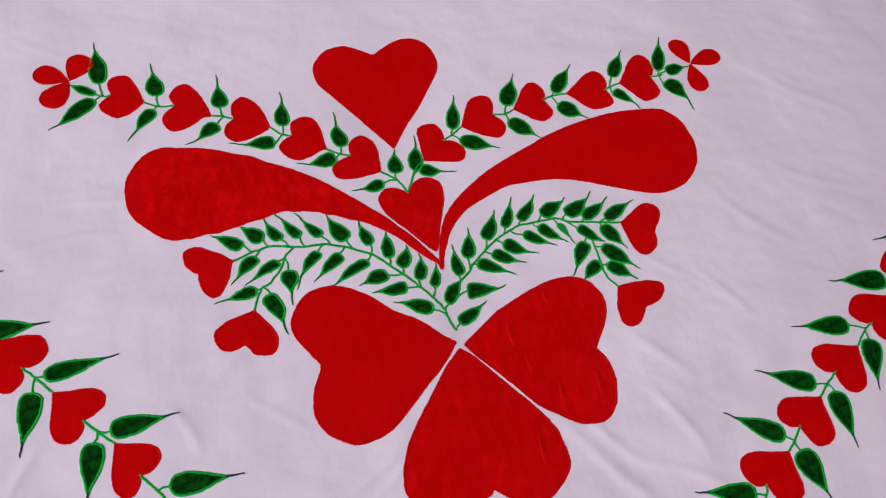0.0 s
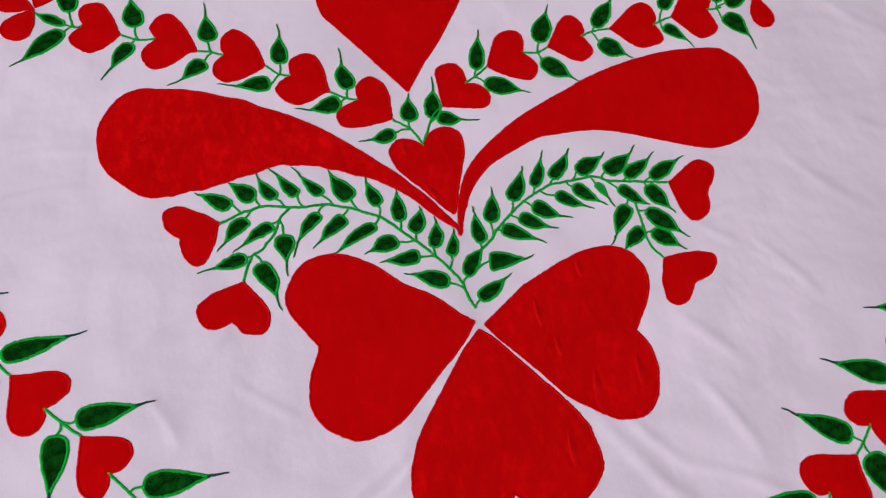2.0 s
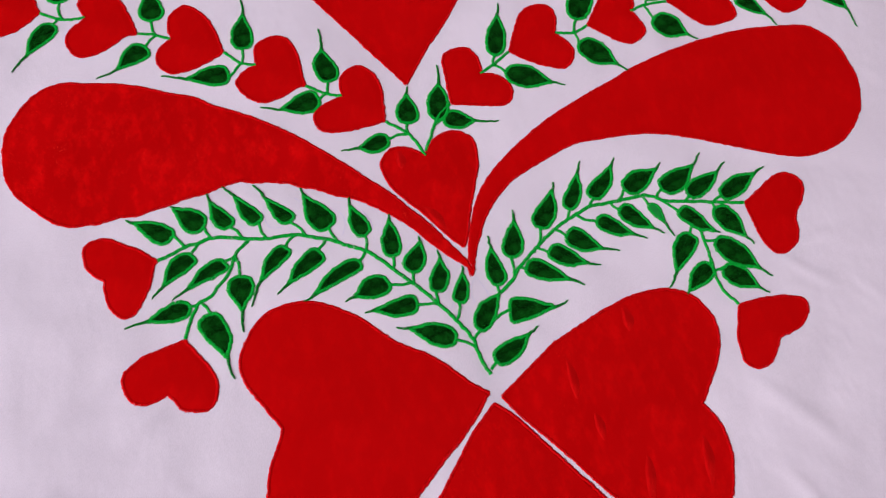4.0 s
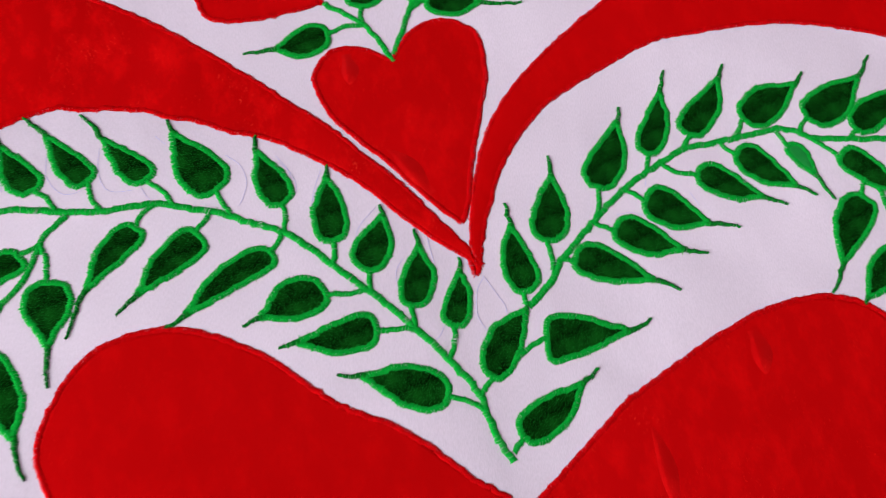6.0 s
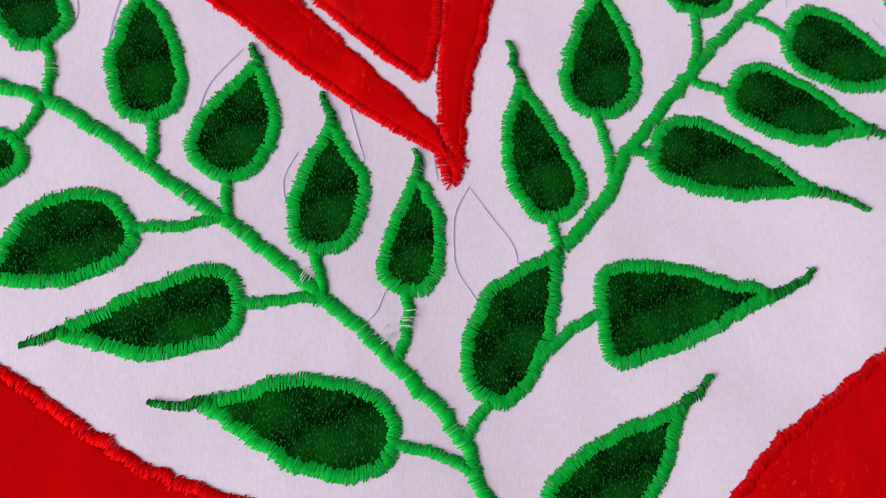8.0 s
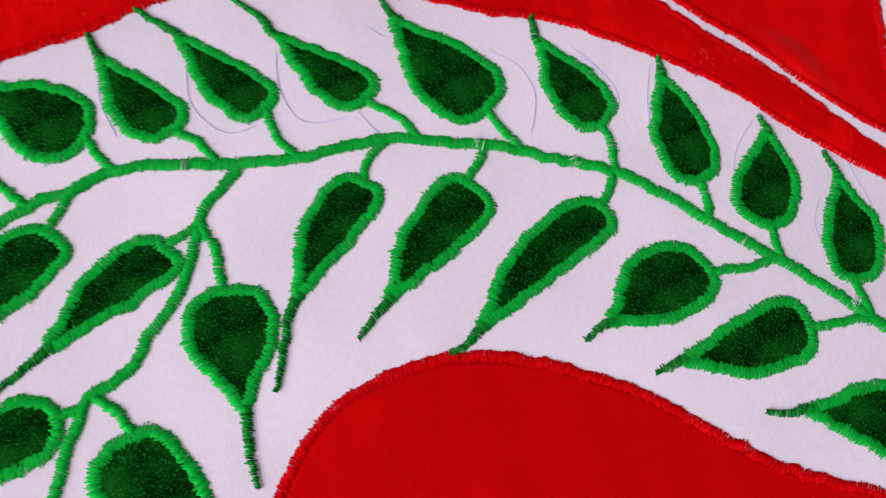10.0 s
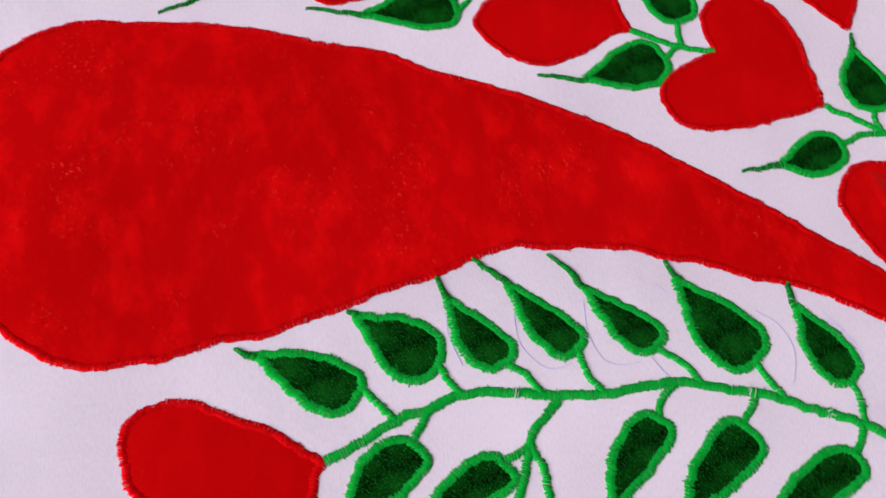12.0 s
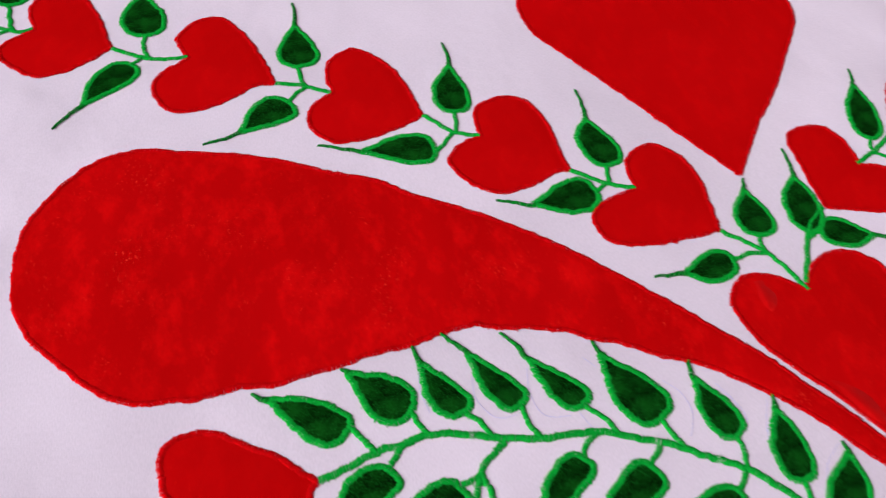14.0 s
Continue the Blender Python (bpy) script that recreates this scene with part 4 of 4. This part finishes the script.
    leaf(spray, (0.2470, 0.0992), (0.2546, 0.0797), (0.2686, 0.0971), (0.2794, 0.0752), (0.2874, 0.0692), (0.2374, 0.0965))
    leaf(spray, (0.0516, 0.1181), (0.0652, 0.1258), (0.0623, 0.1053), (0.0946, 0.1015), (0.1065, 0.0952), (0.0466, 0.1185))
    leaf(spray, (0.0766, 0.1325), (0.0895, 0.1391), (0.0924, 0.1157), (0.1139, 0.1169), (0.1260, 0.1136), (0.0675, 0.1378))
    leaf(spray, (0.0971, 0.1475), (0.1101, 0.1545), (0.1066, 0.1307), (0.1322, 0.1300), (0.1475, 0.1262), (0.0888, 0.1534))
    leaf(spray, (0.1299, 0.1597), (0.1415, 0.1658), (0.1441, 0.1440), (0.1669, 0.1422), (0.1779, 0.1367), (0.1140, 0.1672))
    leaf(spray, (0.1556, 0.1705), (0.1691, 0.1741), (0.1646, 0.1523), (0.1875, 0.1469), (0.1968, 0.1408), (0.1518, 0.1753))
    leaf(spray, (0.1876, 0.1728), (0.1982, 0.1689), (0.1882, 0.1633), (0.1999, 0.1517), (0.2064, 0.1367), (0.1853, 0.1784), pale=True)
    spray = vine("garland of short green stems and dark pointed leaves", (-0.4602, 0.4571))
    stem(spray, BRANCH, [(-0.4667, 0.4596), (-0.4602, 0.4571), (-0.4523, 0.4600)])
    stem(spray, BRANCH, [(-0.4045, 0.4418), (-0.3799, 0.4325), (-0.3601, 0.4342)])
    stem(spray, BRANCH, [(-0.3073, 0.4099), (-0.2925, 0.4080), (-0.2751, 0.4017)])
    stem(spray, BRANCH, [(-0.2215, 0.3818), (-0.2054, 0.3675), (-0.1905, 0.3643)])
    stem(spray, BRANCH, [(-0.1414, 0.3356), (-0.1220, 0.3248), (-0.1060, 0.3213)])
    stem(spray, BRANCH, [(-0.0650, 0.2880), (-0.0432, 0.2714), (-0.0292, 0.2464)])
    leaf(spray, (-0.4692, 0.4825), (-0.4589, 0.5134), (-0.4857, 0.5100), (-0.4762, 0.5481), (-0.4780, 0.5649), (-0.4630, 0.4594))
    leaf(spray, (-0.4751, 0.4513), (-0.5040, 0.4466), (-0.4897, 0.4254), (-0.5252, 0.4091), (-0.5397, 0.4005), (-0.4682, 0.4573))
    leaf(spray, (-0.4746, 0.4622), (-0.4910, 0.4794), (-0.4976, 0.4670), (-0.5092, 0.4812), (-0.5141, 0.4842), (-0.4682, 0.4591))
    leaf(spray, (-0.3860, 0.4537), (-0.4022, 0.4695), (-0.3748, 0.4700), (-0.3917, 0.4989), (-0.3938, 0.5170), (-0.3831, 0.4353))
    leaf(spray, (-0.3913, 0.4278), (-0.4108, 0.4196), (-0.3874, 0.4162), (-0.4168, 0.3897), (-0.4288, 0.3726), (-0.3858, 0.4356))
    leaf(spray, (-0.2936, 0.4247), (-0.3064, 0.4368), (-0.2813, 0.4370), (-0.2956, 0.4671), (-0.2968, 0.4877), (-0.2898, 0.4100))
    leaf(spray, (-0.2998, 0.3944), (-0.3180, 0.3935), (-0.2971, 0.3809), (-0.3284, 0.3679), (-0.3475, 0.3596), (-0.2913, 0.4050))
    leaf(spray, (-0.2029, 0.3836), (-0.2140, 0.4031), (-0.1918, 0.3970), (-0.2007, 0.4284), (-0.2026, 0.4483), (-0.2041, 0.3692))
    leaf(spray, (-0.2169, 0.3518), (-0.2307, 0.3662), (-0.2292, 0.3422), (-0.2613, 0.3525), (-0.2842, 0.3578), (-0.2050, 0.3673))
    leaf(spray, (-0.1193, 0.3382), (-0.1326, 0.3603), (-0.1072, 0.3501), (-0.1228, 0.3801), (-0.1239, 0.4038), (-0.1206, 0.3252))
    leaf(spray, (-0.1291, 0.3193), (-0.1418, 0.3292), (-0.1413, 0.3034), (-0.1698, 0.3095), (-0.1884, 0.3135), (-0.1215, 0.3250))
    leaf(spray, (-0.0429, 0.2837), (-0.0534, 0.2984), (-0.0301, 0.2938), (-0.0404, 0.3198), (-0.0383, 0.3269), (-0.0440, 0.2740))
    leaf(spray, (-0.0633, 0.2674), (-0.0744, 0.2746), (-0.0780, 0.2530), (-0.0958, 0.2596), (-0.1123, 0.2579), (-0.0436, 0.2717))
    spray = vine("garland of short green stems and dark pointed leaves", (-0.0123, 0.2872))
    stem(spray, BRANCH, [(-0.0286, 0.2509), (-0.0123, 0.2872), (0.0023, 0.3034)])
    stem(spray, BRANCH, [(0.0400, 0.3383), (0.0562, 0.3489), (0.0743, 0.3629)])
    stem(spray, BRANCH, [(0.1291, 0.3836), (0.1499, 0.3822), (0.1659, 0.3902)])
    stem(spray, BRANCH, [(0.2185, 0.4063), (0.2377, 0.4133), (0.2620, 0.4164)])
    stem(spray, BRANCH, [(0.3293, 0.4193), (0.3421, 0.4257), (0.3600, 0.4318)])
    stem(spray, BRANCH, [(0.4186, 0.4429), (0.4343, 0.4432), (0.4422, 0.4452)])
    leaf(spray, (0.0589, 0.3585), (0.0740, 0.3812), (0.0531, 0.3830), (0.0693, 0.4115), (0.0720, 0.4251), (0.0562, 0.3489))
    leaf(spray, (0.0670, 0.3383), (0.0840, 0.3179), (0.0938, 0.3437), (0.1156, 0.3216), (0.1278, 0.3174), (0.0560, 0.3478))
    leaf(spray, (0.1545, 0.3990), (0.1768, 0.4169), (0.1508, 0.4265), (0.1754, 0.4500), (0.1808, 0.4630), (0.1502, 0.3833))
    leaf(spray, (0.1529, 0.3696), (0.1616, 0.3438), (0.1780, 0.3672), (0.1903, 0.3383), (0.1997, 0.3305), (0.1490, 0.3823))
    leaf(spray, (0.2413, 0.4201), (0.2656, 0.4322), (0.2475, 0.4489), (0.2756, 0.4660), (0.2843, 0.4777), (0.2377, 0.4133))
    leaf(spray, (0.2420, 0.3949), (0.2500, 0.3712), (0.2663, 0.3965), (0.2778, 0.3703), (0.2868, 0.3642), (0.2364, 0.4122))
    leaf(spray, (0.3497, 0.4458), (0.3717, 0.4607), (0.3516, 0.4718), (0.3766, 0.4918), (0.3835, 0.5035), (0.3411, 0.4257))
    leaf(spray, (0.4373, 0.4546), (0.4576, 0.4802), (0.4339, 0.4819), (0.4563, 0.5139), (0.4612, 0.5291), (0.4343, 0.4432))
    leaf(spray, (0.4508, 0.4527), (0.4659, 0.4440), (0.4688, 0.4682), (0.4877, 0.4601), (0.4970, 0.4620), (0.4343, 0.4432))
    leaf(spray, (0.4378, 0.4258), (0.4663, 0.4315), (0.4465, 0.4070), (0.4724, 0.3925), (0.4757, 0.3683), (0.4360, 0.4412))
    leaf(spray, (0.3421, 0.4125), (0.3593, 0.4187), (0.3515, 0.3991), (0.3736, 0.3909), (0.3818, 0.3767), (0.3412, 0.4226))
    leaf(spray, (-0.0116, 0.2848), (-0.0199, 0.3096), (0.0021, 0.3055), (-0.0052, 0.3300), (-0.0042, 0.3507), (-0.0134, 0.2803))
    leaf(spray, (-0.0067, 0.2856), (0.0073, 0.2958), (0.0100, 0.2740), (0.0269, 0.2820), (0.0506, 0.2801), (-0.0138, 0.2813))
    spray = vine("side vine of green stems and long pointed leaves", (-0.5432, 0.0161))
    stem(spray, BRANCH, [(-0.5604, 0.0326), (-0.5432, 0.0161), (-0.5219, -0.0061)])
    stem(spray, BRANCH, [(-0.4853, -0.0476), (-0.4680, -0.0644), (-0.4475, -0.0822)])
    stem(spray, BRANCH, [(-0.4190, -0.1247), (-0.3985, -0.1475), (-0.3852, -0.1637)])
    leaf(spray, (-0.6138, 0.0847), (-0.5933, 0.0714), (-0.5974, 0.1010), (-0.5450, 0.0902), (-0.5274, 0.0916), (-0.6288, 0.0904), dark_tail=True)
    leaf(spray, (-0.6563, 0.1638), (-0.6390, 0.1513), (-0.6445, 0.1806), (-0.6021, 0.1716), (-0.5883, 0.1735), (-0.6661, 0.1591), dark_tail=True)
    leaf(spray, (-0.5325, 0.0163), (-0.5103, 0.0089), (-0.5164, 0.0326), (-0.4608, 0.0328), (-0.4424, 0.0370), (-0.5432, 0.0161), dark_tail=True)
    leaf(spray, (-0.5448, -0.0032), (-0.5616, -0.0177), (-0.5330, -0.0249), (-0.5543, -0.0691), (-0.5565, -0.0849), (-0.5431, 0.0153), dark_tail=True)
    leaf(spray, (-0.4534, -0.0652), (-0.4330, -0.0759), (-0.4381, -0.0490), (-0.3866, -0.0550), (-0.3696, -0.0524), (-0.4680, -0.0644), dark_tail=True)
    leaf(spray, (-0.4718, -0.0775), (-0.4878, -0.0923), (-0.4594, -0.0976), (-0.4784, -0.1413), (-0.4800, -0.1567), (-0.4686, -0.0650), dark_tail=True)
    leaf(spray, (-0.3846, -0.1440), (-0.3643, -0.1575), (-0.3668, -0.1287), (-0.3135, -0.1410), (-0.2954, -0.1402), (-0.3985, -0.1475), dark_tail=True)
    spray = vine("side vine of green stems and long pointed leaves", (0.7103, 0.0147))
    stem(spray, BRANCH, [(0.7247, 0.0260), (0.7103, 0.0147), (0.6841, -0.0029)])
    stem(spray, BRANCH, [(0.6328, -0.0399), (0.6171, -0.0492), (0.5929, -0.0737)])
    stem(spray, BRANCH, [(0.5418, -0.1075), (0.5208, -0.1248), (0.5027, -0.1420)])
    stem(spray, BRANCH, [(0.4563, -0.1774), (0.4397, -0.1970), (0.4259, -0.2102)])
    stem(spray, BRANCH, [(0.3781, -0.2483), (0.3722, -0.2618), (0.3600, -0.2786)])
    leaf(spray, (0.7999, 0.1108), (0.7778, 0.1243), (0.7762, 0.0908), (0.7158, 0.0987), (0.6952, 0.0957), (0.8196, 0.1036), dark_tail=True)
    leaf(spray, (0.6866, 0.0260), (0.6701, 0.0450), (0.6611, 0.0111), (0.6090, 0.0330), (0.5899, 0.0348), (0.7103, 0.0147), dark_tail=True)
    leaf(spray, (0.5923, -0.0404), (0.5758, -0.0237), (0.5685, -0.0534), (0.5181, -0.0338), (0.4998, -0.0321), (0.6175, -0.0483), dark_tail=True)
    leaf(spray, (0.6164, -0.0656), (0.5959, -0.0816), (0.6288, -0.0841), (0.6014, -0.1286), (0.5978, -0.1438), (0.6154, -0.0508), dark_tail=True)
    leaf(spray, (0.5035, -0.1226), (0.4918, -0.1024), (0.4784, -0.1294), (0.4352, -0.0982), (0.4182, -0.0921), (0.5208, -0.1248), dark_tail=True)
    leaf(spray, (0.5267, -0.1366), (0.5109, -0.1571), (0.5437, -0.1526), (0.5288, -0.2033), (0.5293, -0.2194), (0.5213, -0.1257), dark_tail=True)
    leaf(spray, (0.4283, -0.1899), (0.4196, -0.1684), (0.4031, -0.1922), (0.3654, -0.1545), (0.3497, -0.1456), (0.4397, -0.1970), dark_tail=True)
    leaf(spray, (0.4426, -0.2113), (0.4302, -0.2333), (0.4646, -0.2221), (0.4597, -0.2715), (0.4639, -0.2862), (0.4402, -0.1978), dark_tail=True)
    leaf(spray, (0.3593, -0.2585), (0.3447, -0.2420), (0.3372, -0.2685), (0.2914, -0.2470), (0.2746, -0.2441), (0.3722, -0.2618), dark_tail=True)


def pen_lines():
    pen_line([(-0.1619, 0.2114), (-0.1567, 0.2060)])
    pen_line([(-0.0760, 0.1832), (-0.0813, 0.1693), (-0.0835, 0.1554)])
    pen_line([(-0.0979, 0.1900), (-0.0919, 0.1822), (-0.0896, 0.1747), (-0.0912, 0.1690)])
    pen_line([(-0.0494, 0.1583), (-0.0583, 0.1493), (-0.0618, 0.1418)])
    pen_line([(-0.0384, 0.1280), (-0.0424, 0.1220), (-0.0427, 0.1156), (-0.0410, 0.1118)])
    pen_line([(-0.0241, 0.1388), (-0.0230, 0.1297), (-0.0222, 0.1240)])
    pen_line([(-0.0047, 0.1241), (-0.0048, 0.1164)])
    pen_line([(0.0029, 0.1139), (-0.0016, 0.1073), (-0.0034, 0.0986), (-0.0034, 0.0922), (0.0001, 0.0843)])
    pen_line([(0.0031, 0.1131), (0.0075, 0.1046), (0.0114, 0.0970), (0.0115, 0.0924)])
    pen_line([(0.0805, 0.1408), (0.0901, 0.1410), (0.1004, 0.1356), (0.1055, 0.1287)])
    pen_line([(0.1016, 0.1612), (0.1000, 0.1560)])
    pen_line([(0.1242, 0.1498), (0.1278, 0.1416)])
    pen_line([(-0.0217, 0.0896), (-0.0242, 0.0850), (-0.0270, 0.0829)])
    pen_line([(-0.2419, 0.2121), (-0.2429, 0.1987), (-0.2395, 0.1862)])
    pen_line([(-0.2176, 0.2045), (-0.2176, 0.1932), (-0.2121, 0.1841), (-0.2065, 0.1816), (-0.1996, 0.1831)])
    pen_line([(-0.1906, 0.2070), (-0.1915, 0.1944), (-0.1885, 0.1839), (-0.1829, 0.1807), (-0.1744, 0.1809)])
    pen_line([(-0.1256, 0.1966), (-0.1182, 0.1897), (-0.1154, 0.1800), (-0.1177, 0.1712), (-0.1201, 0.1666)])
    pen_line([(-0.0992, 0.1934), (-0.0931, 0.1842), (-0.0927, 0.1748)])
    pen_line([(-0.0779, 0.1740), (-0.0824, 0.1643), (-0.0839, 0.1555)])
    pen_line([(-0.1702, 0.1826), (-0.1663, 0.1754), (-0.1628, 0.1723)])


room()
bed_sheet()
sewn_hearts()
sewn_wings()
sewn_flowers()
sewn_vines()
pen_lines()
